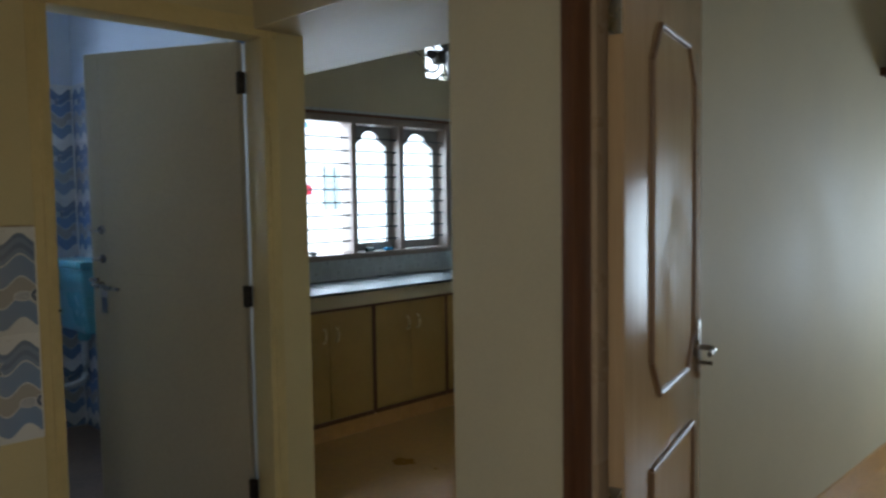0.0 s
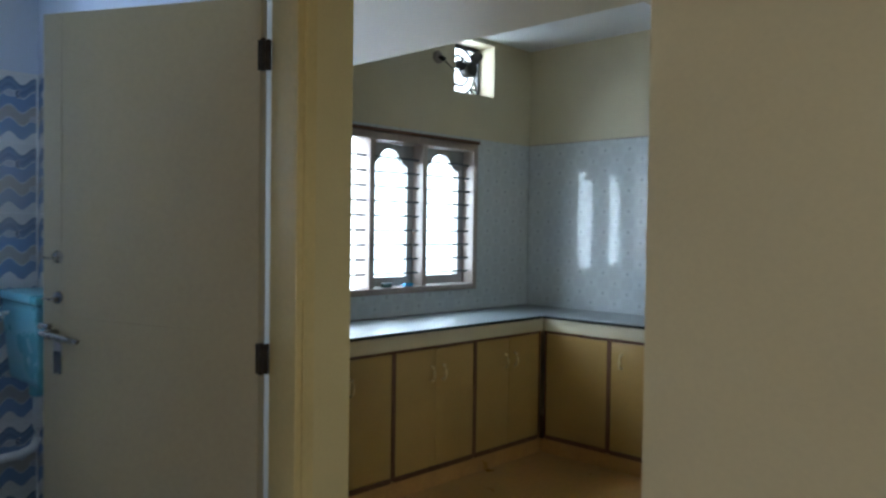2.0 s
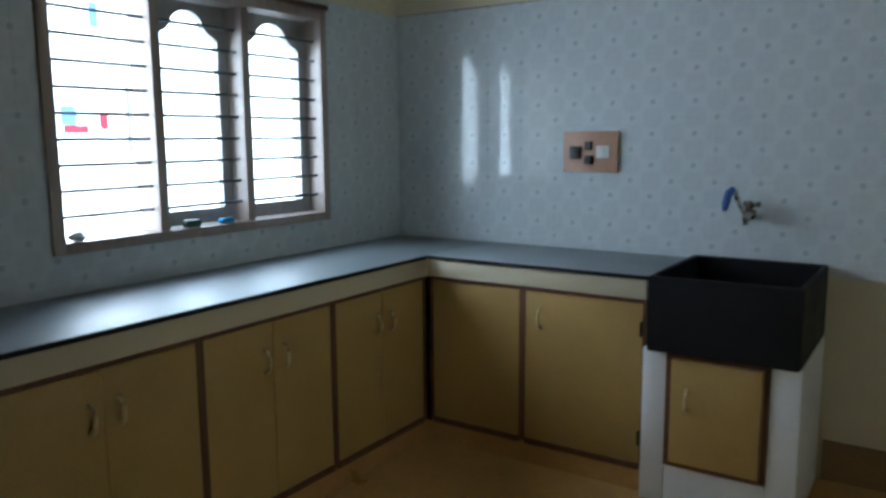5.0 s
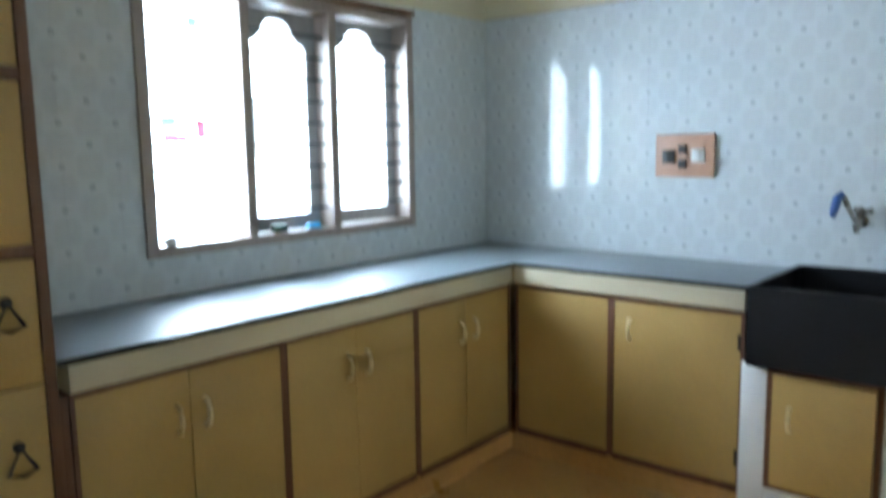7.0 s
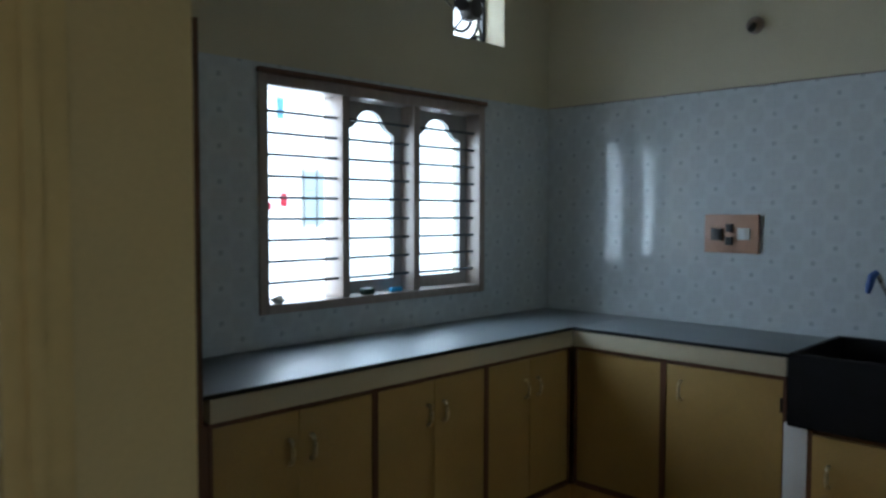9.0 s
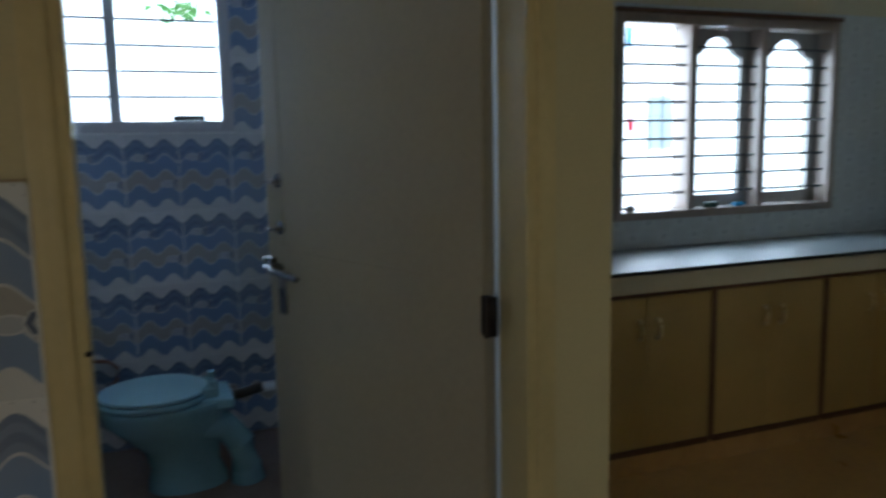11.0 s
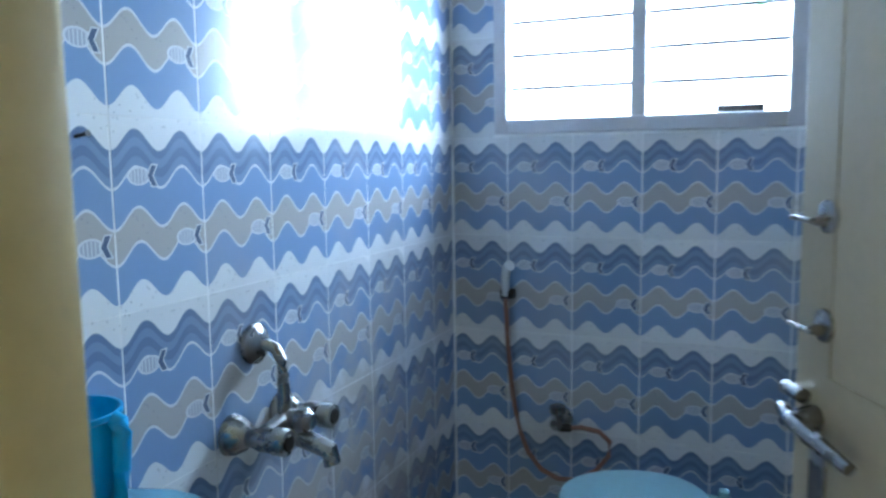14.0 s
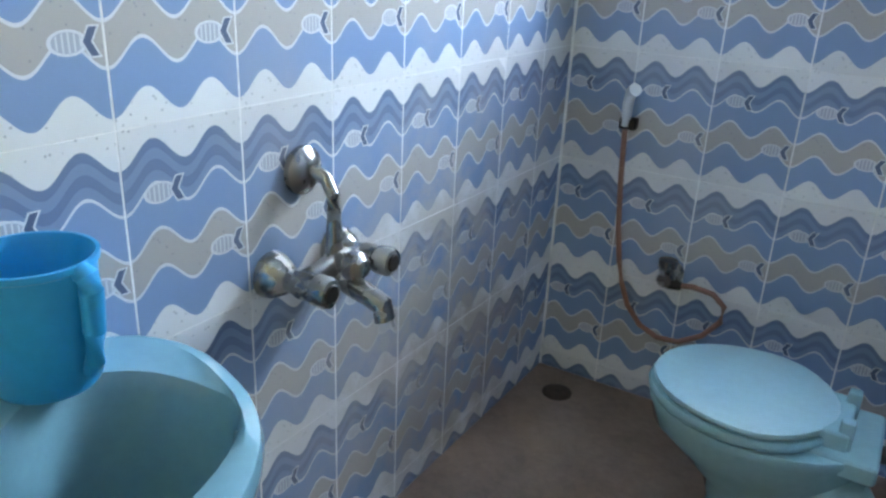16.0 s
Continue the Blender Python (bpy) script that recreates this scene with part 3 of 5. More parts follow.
def glass():
    """Thin clear pane: straight through, with a faint gloss."""
    m = bpy.data.materials.new("clear_glass")
    m.use_nodes = True
    nt = m.node_tree
    tr = node(nt, "ShaderNodeBsdfTransparent", _0=(0.96, 0.98, 0.98, 1))
    gl = node(nt, "ShaderNodeBsdfGlossy", _1=0.03)
    mx = node(nt, "ShaderNodeMixShader", _0=0.04)
    nt.links.new(tr.outputs[0], mx.inputs[1])
    nt.links.new(gl.outputs[0], mx.inputs[2])
    nt.links.new(mx.outputs[0], nt.nodes["Material Output"].inputs[0])
    return m


M["glass"] = glass()


def kitchen_window():
    x0, x1, z0, z1 = WIN
    win = tagged(new("window_1"), "brown framed kitchen window with arched sashes and iron bars, one sash open", "window", kind="structure")
    win.location = (x0, 0, z0)
    bpy.context.view_layer.update()
    f = bmesh.new()
    y0, y1 = -0.018, 0.13
    bm_box(x0, x0 + 0.045, y0, y1, z0, z1, 0.005, f)
    bm_box(x1 - 0.045, x1, y0, y1, z0, z1, 0.005, f)
    bm_box(x0 + 0.045, x1 - 0.045, y0, y1, z0, z0 + 0.042, 0.005, f)
    bm_box(x0 + 0.045, x1 - 0.045, y0, y1, z1 - 0.048, z1, 0.005, f)
    part("window_frame", f, M["window_wood"], win)
    part("architrave", bm_box(x0 - 0.005, x1 + 0.005, -0.032, 0.0, z1, z1 + 0.022, 0.003), M["brown"], win, "dark brown head strip")
    for mx in (-1.562, -1.112):
        part("mullion", bm_box(mx - 0.022, mx + 0.022, y0 + 0.006, y1, z0 + 0.042, z1 - 0.048, 0.005), M["window_wood"], win)
    for a, b in ((x0 + 0.045, -1.584), (-1.540, -1.134), (-1.090, x1 - 0.045)):
        for k in range(9):
            z = 1.178 + 0.0915 * k
            part("bar", bm_tube([(a, 0.030, z), (b, 0.030, z)], 0.0065, seg=8), M["bar"], win)
    for a, b in ((-1.538, -1.136), (-1.088, x1 - 0.047)):
        inner = arch_outline(a + 0.045, b - 0.052, z0 + 0.105, 1.862, 0.110)
        sash = part("sash", sash_bm(a, b, z0 + 0.044, z1 - 0.050, inner, 0.080, 0.112), M["sash_wood"], win)
        pane = part("pane", bm_box(a + 0.03, b - 0.03, 0.094, 0.098, z0 + 0.09, 1.985), M["glass"], sash)
        pane.visible_shadow = False
    return win


kitchen_window()


def bath_window():
    x0, x1, z0, z1 = BWIN
    yw = -0.15
    win = tagged(new("window_2"), "small two-light bathroom window with painted frame and horizontal bars", "window", kind="structure")
    win.location = (x0, yw, z0)
    bpy.context.view_layer.update()
    f = bmesh.new()
    bm_box(x0, x0 + 0.04, yw - 0.012, yw + 0.10, z0, z1, 0.004, f)
    bm_box(x1 - 0.045, x1, yw - 0.012, yw + 0.10, z0, z1, 0.004, f)
    bm_box(x0 + 0.04, x1 - 0.045, yw - 0.012, yw + 0.10, z0, z0 + 0.04, 0.004, f)
    bm_box(x0 + 0.04, x1 - 0.045, yw - 0.012, yw + 0.10, z1 - 0.045, z1, 0.004, f)
    part("window_frame", f, M["pale_frame"], win)
    part("mullion", bm_box(-4.267, -4.225, yw - 0.006, yw + 0.09, z0 + 0.04, z1 - 0.045, 0.004), M["pale_frame"], win)
    for a, b in ((x0 + 0.04, -4.267), (-4.225, x1 - 0.045)):
        for k in range(4):
            z = 1.642 + 0.0935 * k
            part("bar", bm_tube([(a, yw + 0.04, z), (b, yw + 0.04, z)], 0.005, seg=8), M["bar"], win)
    part("stay", bm_box(-4.05, -3.93, yw + 0.045, yw + 0.075, z0 + 0.04, z0 + 0.062, 0.003), M["hinge"], win, "dark metal window stay")
    return win


bath_window()


def exhaust_vent():
    x0, x1, z0, z1 = VENT
    grille = thing("vent_grille", (x0, 0.16, z0), "black wrought iron grille with scrolls in a vent opening", "grille")
    y = 0.155
    fr = bmesh.new()
    bm_box(x0, x0 + 0.018, y - 0.012, y + 0.012, z0, z1, 0.002, fr)
    bm_box(x1 - 0.018, x1, y - 0.012, y + 0.012, z0, z1, 0.002, fr)
    bm_box(x0 + 0.018, x1 - 0.018, y - 0.012, y + 0.012, z0, z0 + 0.016, 0.002, fr)
    bm_box(x0 + 0.018, x1 - 0.018, y - 0.012, y + 0.012, z1 - 0.03, z1, 0.002, fr)
    part("frame", fr, M["iron"], grille)
    cx, cz = (x0 + x1) / 2, (z0 + z1) / 2
    for r in (0.165, 0.105):
        part("ring", bm_tube([(cx + r * math.cos(a), y, cz + r * math.sin(a)) for a in (2 * math.pi * k / 28 for k in range(28))],
                             0.010, seg=8, closed=True), M["iron"], grille)
    for sx in (-1, 1):
        for sz in (-1, 1):
            pts = []
            for k in range(12):
                a = 0.45 * k
                r = 0.012 + 0.0065 * k
                pts.append((cx + sx * (0.150 - r * math.cos(a) * 0.55), y, cz + sz * (0.130 - r * math.sin(a) * 0.5)))
            part("scroll", bm_tube(pts, 0.0095, seg=8), M["iron"], grille)
    for k in range(4):
        a = math.pi / 4 + math.pi / 2 * k
        part("stay", bm_tube([(cx + 0.165 * math.cos(a), y, cz + 0.165 * math.sin(a)), (cx + 0.215 * math.cos(a), y, cz + 0.20 * math.sin(a))], 0.010, seg=8), M["iron"], grille)
    fan = thing("exhaust_fan", (cx + 0.02, 0.09, cz), "black three-bladed exhaust fan mounted in the vent", "fan")
    fx, fy, fz = cx + 0.03, 0.10, cz + 0.005
    part("motor", bm_lathe([(0.02, -0.055), (0.05, -0.05), (0.06, -0.02), (0.06, 0.03), (0.03, 0.05)], (fx, fy, fz), "y", 20), M["black"], fan)
    for k in range(3):
        a = 2 * math.pi * k / 3 + 0.95
        b = bmesh.new()
        vs = []
        for r, w, tw in ((0.05, 0.030, 0.012), (0.10, 0.055, 0.016), (0.145, 0.062, 0.014), (0.165, 0.035, 0.008)):
            for side in (-1, 1):
                ang = a + side * w / max(r, 0.05) * 0.5
                vs.append(b.verts.new((fx + r * math.cos(ang), fy - 0.03 + side * tw, fz + r * math.sin(ang))))
        for i in range(3):
            b.faces.new((vs[2 * i], vs[2 * i + 1], vs[2 * i + 3], vs[2 * i + 2]))
        bmesh.ops.solidify(b, geom=b.faces[:], thickness=0.003)
        part("blade", b, M["black"], fan)
    for k in range(3):
        a = 2 * math.pi * k / 3 - 0.1
        part("arm", bm_tube([(fx + 0.05 * math.cos(a), fy + 0.02, fz + 0.05 * math.sin(a)), (fx + 0.15 * math.cos(a), 0.15, fz + 0.15 * math.sin(a))], 0.006, seg=8), M["black"], fan)


exhaust_vent()


def bulb_holder(at, normal, tilt, label):
    ob = thing("bulb_holder", at, label, "lamp holder", "bulb holders")
    ax = "y" if normal == "y" else "x"
    part("rose", bm_lathe([(0.042, 0.0), (0.042, -0.012), (0.030, -0.022), (0.018, -0.024)], at, ax, 20), M["window_wood"], ob, "round wooden wall block")
    n = Vector((0, -1, 0)) if normal == "y" else Vector((-1, 0, 0))
    p = Vector(at) + n * 0.02
    q = p + n * 0.035 + Vector(tilt)
    part("socket", bm_tube([p, p.lerp(q, 0.5), q], [0.014, 0.017, 0.015], seg=14), M["black"], ob, "dark bakelite bulb socket")
    return ob


bulb_holder((0.0, -1.235, 2.395), "x", (0, 0, -0.028), "empty black bulb holder on a wooden wall block")
bulb_holder((-1.005, 0.0, 2.60), "y", (0.015, 0, -0.02), "empty bulb holder with fan cable on the wall")
cable = thing("fan_cable", (-1.0, -0.02, 2.6), "thin dark cable running to the exhaust fan", "cable")
part("wire", bm_tube([(-0.985, -0.03, 2.592), (-0.94, -0.035, 2.565), (-0.89, -0.025, 2.545), (-0.84, -0.006, 2.54), (-0.80, 0.03, 2.545), (-0.72, 0.075, 2.57), (-0.66, 0.09, 2.585)], 0.0035, seg=8), M["black"], cable)


# ---- kitchen units ----
YF, XF = -0.555, -0.545     # fronts of the two runs
CT = 0.907                  # worktop height


def d_handle(parent, base, out, along="z", length=0.085, material="brass"):
    """A bowed pull: base is its middle on the door, out the way it stands off."""
    b, o = Vector(base), Vector(out)
    pts = []
    for k in range(9):
        a = math.pi * k / 8
        off = Vector((0, 0, math.cos(a) * length / 2))
        pts.append(b + off + o * (0.004 + 0.026 * math.sin(a) ** 0.7))
    return part("handle", bm_tube(pts, 0.0078, seg=10), M[material], parent, "worn brass bow handle")


def cabinet(u0, u1, run, doors, handles, label, hinges=()):
    """A base unit with brown rails round yellow door leaves. run: 'n' under the window, 'e' along the tiled wall."""
    zt, zb = 0.808, 0.105
    at = ((u0 + u1) / 2, YF, 0) if run == "n" else (XF, (u0 + u1) / 2, 0)
    ob = thing("base_cabinet", at, label, "cabinet", "kitchen base cabinets")

    def bx(a, b, f0, f1, z0, z1, bev=0.002, bm=None):
        if run == "n":
            return bm_box(a, b, YF + f0, YF + f1, z0, z1, bev, bm)
        return bm_box(XF + f0, XF + f1, -b, -a, z0, z1, bev, bm)
    part("body", bx(u0 + 0.003, u1 - 0.003, 0.022, 0.53, 0.092, zt + 0.0), M["brown"], ob)
    st = 0.014
    fr = bmesh.new()
    bx(u0, u0 + st, 0.0, 0.022, zb, zt, 0.002, fr)
    bx(u1 - st, u1, 0.0, 0.022, zb, zt, 0.002, fr)
    bx(u0 + st, u1 - st, 0.0, 0.022, zt - 0.018, zt, 0.002, fr)
    bx(u0 + st, u1 - st, 0.0, 0.022, zb - 0.012, zb + 0.014, 0.002, fr)
    part("face_frame", fr, M["brown"], ob, "brown wooden edging")
    w = (u1 - u0 - 2 * st) / doors
    for d in range(doors):
        a, b = u0 + st + d * w + 0.0015, u0 + st + (d + 1) * w - 0.0015
        leaf = part("door", bx(a, b, 0.004, 0.021, zb + 0.016, zt - 0.020, 0.0015), M["panel"], ob)
        for h in handles:
            if h[0] == d:
                u = a + h[1] if h[1] > 0 else b + h[1]
                base = (u, YF + 0.004, 0.650) if run == "n" else (XF + 0.004, -u, 0.675)
                d_handle(leaf, base, (0, -1, 0) if run == "n" else (-1, 0, 0))
        for h in hinges:
            if h[0] == d:
                u = b - 0.004 if h[1] > 0 else a + 0.004
                for z in (0.655, 0.20):
                    part("hinge", bx(u - 0.005, u + 0.005, -0.004, 0.006, z, z + 0.06), M["hinge"], leaf, "dark steel hinge")
    return ob


cabinet(-2.560, -1.860, "n", 2, [(0, -0.045), (1, 0.045)], "yellow laminate base cabinet with two doors and brown edging")
cabinet(-1.860, -1.205, "n", 2, [(0, -0.045), (1, 0.045)], "yellow laminate base cabinet with two doors and brown edging")
cabinet(-1.205, -0.560, "n", 2, [(0, -0.045), (1, 0.045)], "yellow laminate corner base cabinet with two doors and brown edging")
cabinet(0.572, 1.058, "e", 1, [], "plain yellow laminate corner panel cabinet with brown edging")
cabinet(1.058, 1.612, "e", 1, [(0, 0.075)], "yellow laminate base cabinet with one door beside the sink", hinges=[(0, 1)])

end = thing("end_panel", (-2.58, -0.5, 0), "brown wooden end stile between cupboard and cabinets", "panel")
part("stile", bm_box(-2.598, -2.562, YF + 0.002, YF + 0.04, 0.0, 0.805, 0.003), M["brown"], end)

plinth = bmesh.new()
bm_box(-2.56, -0.535, -0.548, -0.03, 0, 0.092, 0.003, plinth)
bm_box(-0.536, -0.03, -1.612, -0.03, 0, 0.092, 0.003, plinth)
structure("plinth", plinth, M["floor"], "ochre cement plinth under the cabinets", "plinth")
apron = thing("worktop_apron", (-1.5, -0.55, 0.82), "cream plastered band under the granite worktop", "worktop edge")
part("window_band", bm_box(-2.56, -0.535, -0.565, -0.02, 0.808, 0.890, 0.004), M["cream"], apron)
part("sink_band", bm_box(-0.553, -0.02, -1.612, -0.5655, 0.808, 0.890, 0.004), M["cream"], apron)
worktop = thing("worktop", (-1.5, -0.3, 0.88), "dark grey polished granite L-shaped kitchen worktop", "worktop")
part("window_slab", bm_box(-2.585, -0.009, -0.570, -0.005, 0.8905, CT, 0.003), M["granite"], worktop)
part("sink_slab", bm_box(-0.556, -0.005, -1.640, -0.5705, 0.8905, CT, 0.003), M["granite"], worktop)
part("front_edge", bm_box(-2.585, -0.5725, -0.574, -0.5703, 0.889, 0.9045, 0.0015), M["black_stone"], worktop, "dark polished front edge")
part("front_edge", bm_box(-0.560, -0.5563, -1.638, -0.5705, 0.889, 0.9045, 0.0015), M["black_stone"], worktop, "dark polished front edge")


def stone_sink():
    ob = thing("stone_sink", (-0.32, -1.92, 0.62), "black stone trough sink on a plastered pier", "sink")
    x0, x1, y0, y1, z0, z1 = -0.625, -0.010, -2.190, -1.642, 0.626, 0.922
    t = 0.030
    b = bm_box(x0, x1, y0, y1, z0, z1)
    top = [f for f in b.faces if f.normal.z > 0.9]
    r = bmesh.ops.inset_region(b, faces=top, thickness=t)
    r = bmesh.ops.extrude_face_region(b, geom=top)
    vs = [v for v in r["geom"] if isinstance(v, bmesh.types.BMVert)]
    bmesh.ops.delete(b, geom=top, context="FACES")
    bmesh.ops.translate(b, verts=vs, vec=(0, 0, -0.235))
    bmesh.ops.recalc_face_normals(b, faces=b.faces[:])
    bmesh.ops.bevel(b, geom=b.edges[:], offset=0.005, segments=2, affect="EDGES")
    part("trough", b, M["black_stone"], ob)
    part("drain", bm_lathe([(0.028, 0), (0.028, 0.004), (0.014, 0.005)], (-0.32, -1.92, z1 - 0.2335), seg=18), M["steel"], ob, "small metal drain")
    pier = thing("sink_pier", (-0.3, -1.92, 0), "whitewashed pier with a small cupboard under the sink", "cabinet")
    for y0, y1, z1 in ((-1.712, -1.616, 0.626), (-2.195, -2.090, 0.626), (-2.0895, -1.7125, 0.165)):
        part("masonry", bm_box(-0.585, -0.02, y0, y1, 0, z1, 0.006), M["white"], pier, "whitewashed masonry")
    fr = bmesh.new()
    bm_box(-0.592, -0.565, -1.732, -1.712, 0.165, 0.626, 0.002, fr)
    bm_box(-0.592, -0.565, -2.090, -2.070, 0.165, 0.626, 0.002, fr)
    bm_box(-0.592, -0.565, -2.070, -1.732, 0.604, 0.626, 0.002, fr)
    bm_box(-0.592, -0.565, -2.070, -1.732, 0.165, 0.183, 0.002, fr)
    part("door_frame", fr, M["brown"], pier, "brown wooden frame")
    leaf = part("door", bm_box(-0.604, -0.572, -2.067, -1.735, 0.186, 0.601, 0.002), M["panel"], pier)
    d_handle(leaf, (-0.604, -1.80, 0.45), (-1, 0, 0))


stone_sink()


def kitchen_tap(at, lever, label):
    ob = thing("wall_tap", at, label, "tap", "kitchen wall taps")
    x, y, z = at
    part("flange", bm_lathe([(0.026, 0), (0.026, -0.006), (0.014, -0.012), (0.012, -0.02)], at, "x", 20), M["steel"], ob)
    part("body", bm_tube([(x - 0.01, y, z), (x - 0.055, y, z), (x - 0.075, y, z + 0.002), (x - 0.085, y, z - 0.02), (x - 0.087, y, z - 0.04)],
                         [0.012, 0.017, 0.018, 0.015, 0.012], seg=14), M["steel"], ob)
    part("knob", bm_lathe([(0.010, 0), (0.010, 0.022), (0.020, 0.026), (0.022, 0.04), (0.016, 0.048)], (x - 0.055, y, z + 0.012), seg=16), M["steel"], ob)
    if lever:
        part("swivel_spout", bm_tube([(x - 0.07, y + 0.005, z + 0.0), (x - 0.085, y + 0.03, z + 0.05), (x - 0.095, y + 0.045, z + 0.095), (x - 0.105, y + 0.058, z + 0.105)],
                                     [0.010, 0.010, 0.011, 0.011], seg=12), M["steel"], ob)
        part("sleeve", bm_tube([(x - 0.10, y + 0.052, z + 0.112), (x - 0.118, y + 0.066, z + 0.095), (x - 0.127, y + 0.074, z + 0.055), (x - 0.130, y + 0.078, z + 0.020)],
                               [0.013, 0.018, 0.017, 0.010], seg=12), M["blue_grip"], ob, "blue rubber sleeve on the spout")
        part("valve", bm_tube([(x - 0.05, y - 0.01, z + 0.04), (x - 0.05, y - 0.05, z + 0.048)], [0.013, 0.011], seg=12), M["steel"], ob)
    return ob


kitchen_tap((-0.008, -1.875, 1.115), True, "chrome wall tap with a blue sleeve above the sink")
kitchen_tap((-0.008, -2.565, 1.070), False, "small chrome wall tap on the tiled wall")


def socket_board(y0, y1, z0, z1, kind, label):
    ob = thing("switch_board", (-0.008, (y0 + y1) / 2, z0), label, "switch board", "switch boards")
    part("plate", bm_box(-0.024, -0.007, y0, y1, z0, z1, 0.003), M["board"], ob)
    w, h = y1 - y0, z1 - z0

    def bit(name, cy, cz, sy, sz, m, depth=0.010):
        yy, zz = y1 - cy * w, z1 - cz * h
        return part(name, bm_box(-0.024 - depth, -0.022, yy - sy / 2, yy + sy / 2, zz - sz / 2, zz + sz / 2, 0.002), M[m], ob)
    if kind == "full":
        s = bit("socket", 0.24, 0.52, 0.058, 0.060, "black")
        for dy, dz in ((0, 0.014), (-0.012, -0.010), (0.012, -0.010)):
            part("pin_hole", bm_lathe([(0.004, 0), (0.004, -0.002)], (-0.0345, y1 - 0.24 * w + dy, z1 - 0.52 * h + dz), "x", 10), M["iron"], s)
        bit("switch", 0.48, 0.35, 0.034, 0.040, "black", 0.014)
        bit("switch", 0.48, 0.69, 0.034, 0.040, "black", 0.014)
        bit("white_switch", 0.74, 0.50, 0.062, 0.058, "pvc", 0.008)
        part("rocker", bm_box(-0.038, -0.031, y1 - 0.74 * w - 0.012, y1 - 0.74 * w + 0.012, z1 - 0.5 * h - 0.018, z1 - 0.5 * h + 0.018, 0.002), M["pvc"], ob)
    else:
        bit("socket", 0.30, 0.50, 0.055, 0.060, "black")
        bit("socket", 0.66, 0.50, 0.055, 0.060, "black")


socket_board(-1.279, -1.005, 1.281, 1.474, "full", "rose-brown switch board with socket and switches")
socket_board(-2.739, -2.521, 1.285, 1.447, "two", "rose-brown board with two dark sockets")
pipe = thing("waste_pipe", (-0.05, -2.61, 0.27), "short grey capped waste pipe from the wall", "pipe")
part("stub", bm_lathe([(0.035, 0.0), (0.035, -0.06), (0.042, -0.062), (0.042, -0.09), (0.03, -0.094)], (0, -2.61, 0.27), "x", 20), M["window_wood"], pipe)


def tall_cupboard():
    ob = thing("tall_cupboard", (-3.0, -0.3, 0), "tall yellow laminate cupboard with brown rails and ring pulls", "cupboard")
    x0, x1, yf = -3.42, -2.602, -0.60
    part("body", bm_box(x0, x1 - 0.002, yf + 0.025, -0.01, 0, 2.05, 0.002), M["brown"], ob)
    for a, b in ((x0, x0 + 0.04), (x1 - 0.028, x1)):
        part("stile", bm_box(a, b, yf, yf + 0.025, 0, 2.068, 0.003), M["brown"], ob)
    zs = [0.06, 0.865, 1.197, 1.622, 2.052]
    for z in zs:
        h = 0.016 if 0.1 < z < 2.0 else 0.02
        if abs(z - 0.865) < 0.01:
            continue
        part("rail", bm_box(x0 + 0.04, x1 - 0.028, yf + 0.001, yf + 0.025, z - h, z + h, 0.003), M["brown"], ob)
    for a, b, pull in ((0.082, 0.863, 0.69), (0.867, 1.179, 1.05), (1.215, 1.604, 0), (1.640, 2.030, 0)):
        d = part("door", bm_box(x0 + 0.042, x1 - 0.030, yf + 0.006, yf + 0.022, a, b, 0.002), M["panel"], ob)
        if pull:
            px = -2.705
            part("ring_pull", bm_tube([(px, yf - 0.006, pull + 0.030), (px - 0.034, yf - 0.012, pull - 0.030), (px, yf - 0.014, pull - 0.038), (px + 0.034, yf - 0.012, pull - 0.030)],
                                      0.006, seg=8, closed=True), M["iron"], d, "black triangular ring pull")
            part("pull_plate", bm_lathe([(0.014, 0.006), (0.014, -0.004), (0.008, -0.009)], (px, yf + 0.002, pull + 0.030), "y", 14), M["iron"], d)


tall_cupboard()
for x, m, lab, sz in ((-1.415, "green", "small dark green box on the window sill", (0.07, 0.035, 0.03)), (-1.235, "blue", "crumpled blue cloth on the window sill", (0.075, 0.03, 0.022))):
    ob = thing("sill_box" if m == "green" else "cloth", (x, 0.05, 1.095), lab, "clutter")
    b = bm_box(x - sz[0] / 2, x + sz[0] / 2, 0.0, sz[1], 1.0925, 1.0925 + sz[2], 0.008, seg=3)
    for v in b.verts:
        v.co += Vector((0, 0, 0.5)) * 0 + Vector((noise.noise(v.co * 40), noise.noise(v.co * 50 + Vector((3, 0, 0))), 0)) * (0.006 if m == "blue" else 0.002)
    part("body", b, M[m], ob)
ob = thing("paper_scrap", (-1.93, 0.02, 1.093), "crumpled white paper scrap on the window sill", "clutter")
b = bmesh.new()
bmesh.ops.create_icosphere(b, subdivisions=2, radius=0.022)
for v in b.verts:
    v.co = Vector((v.co.x * 1.5, v.co.y, v.co.z * 0.8)) * (1 + 0.5 * noise.noise(v.co * 70)) + Vector((-1.925, 0.0, 1.110))
part("scrap", b, M["pvc"], ob)


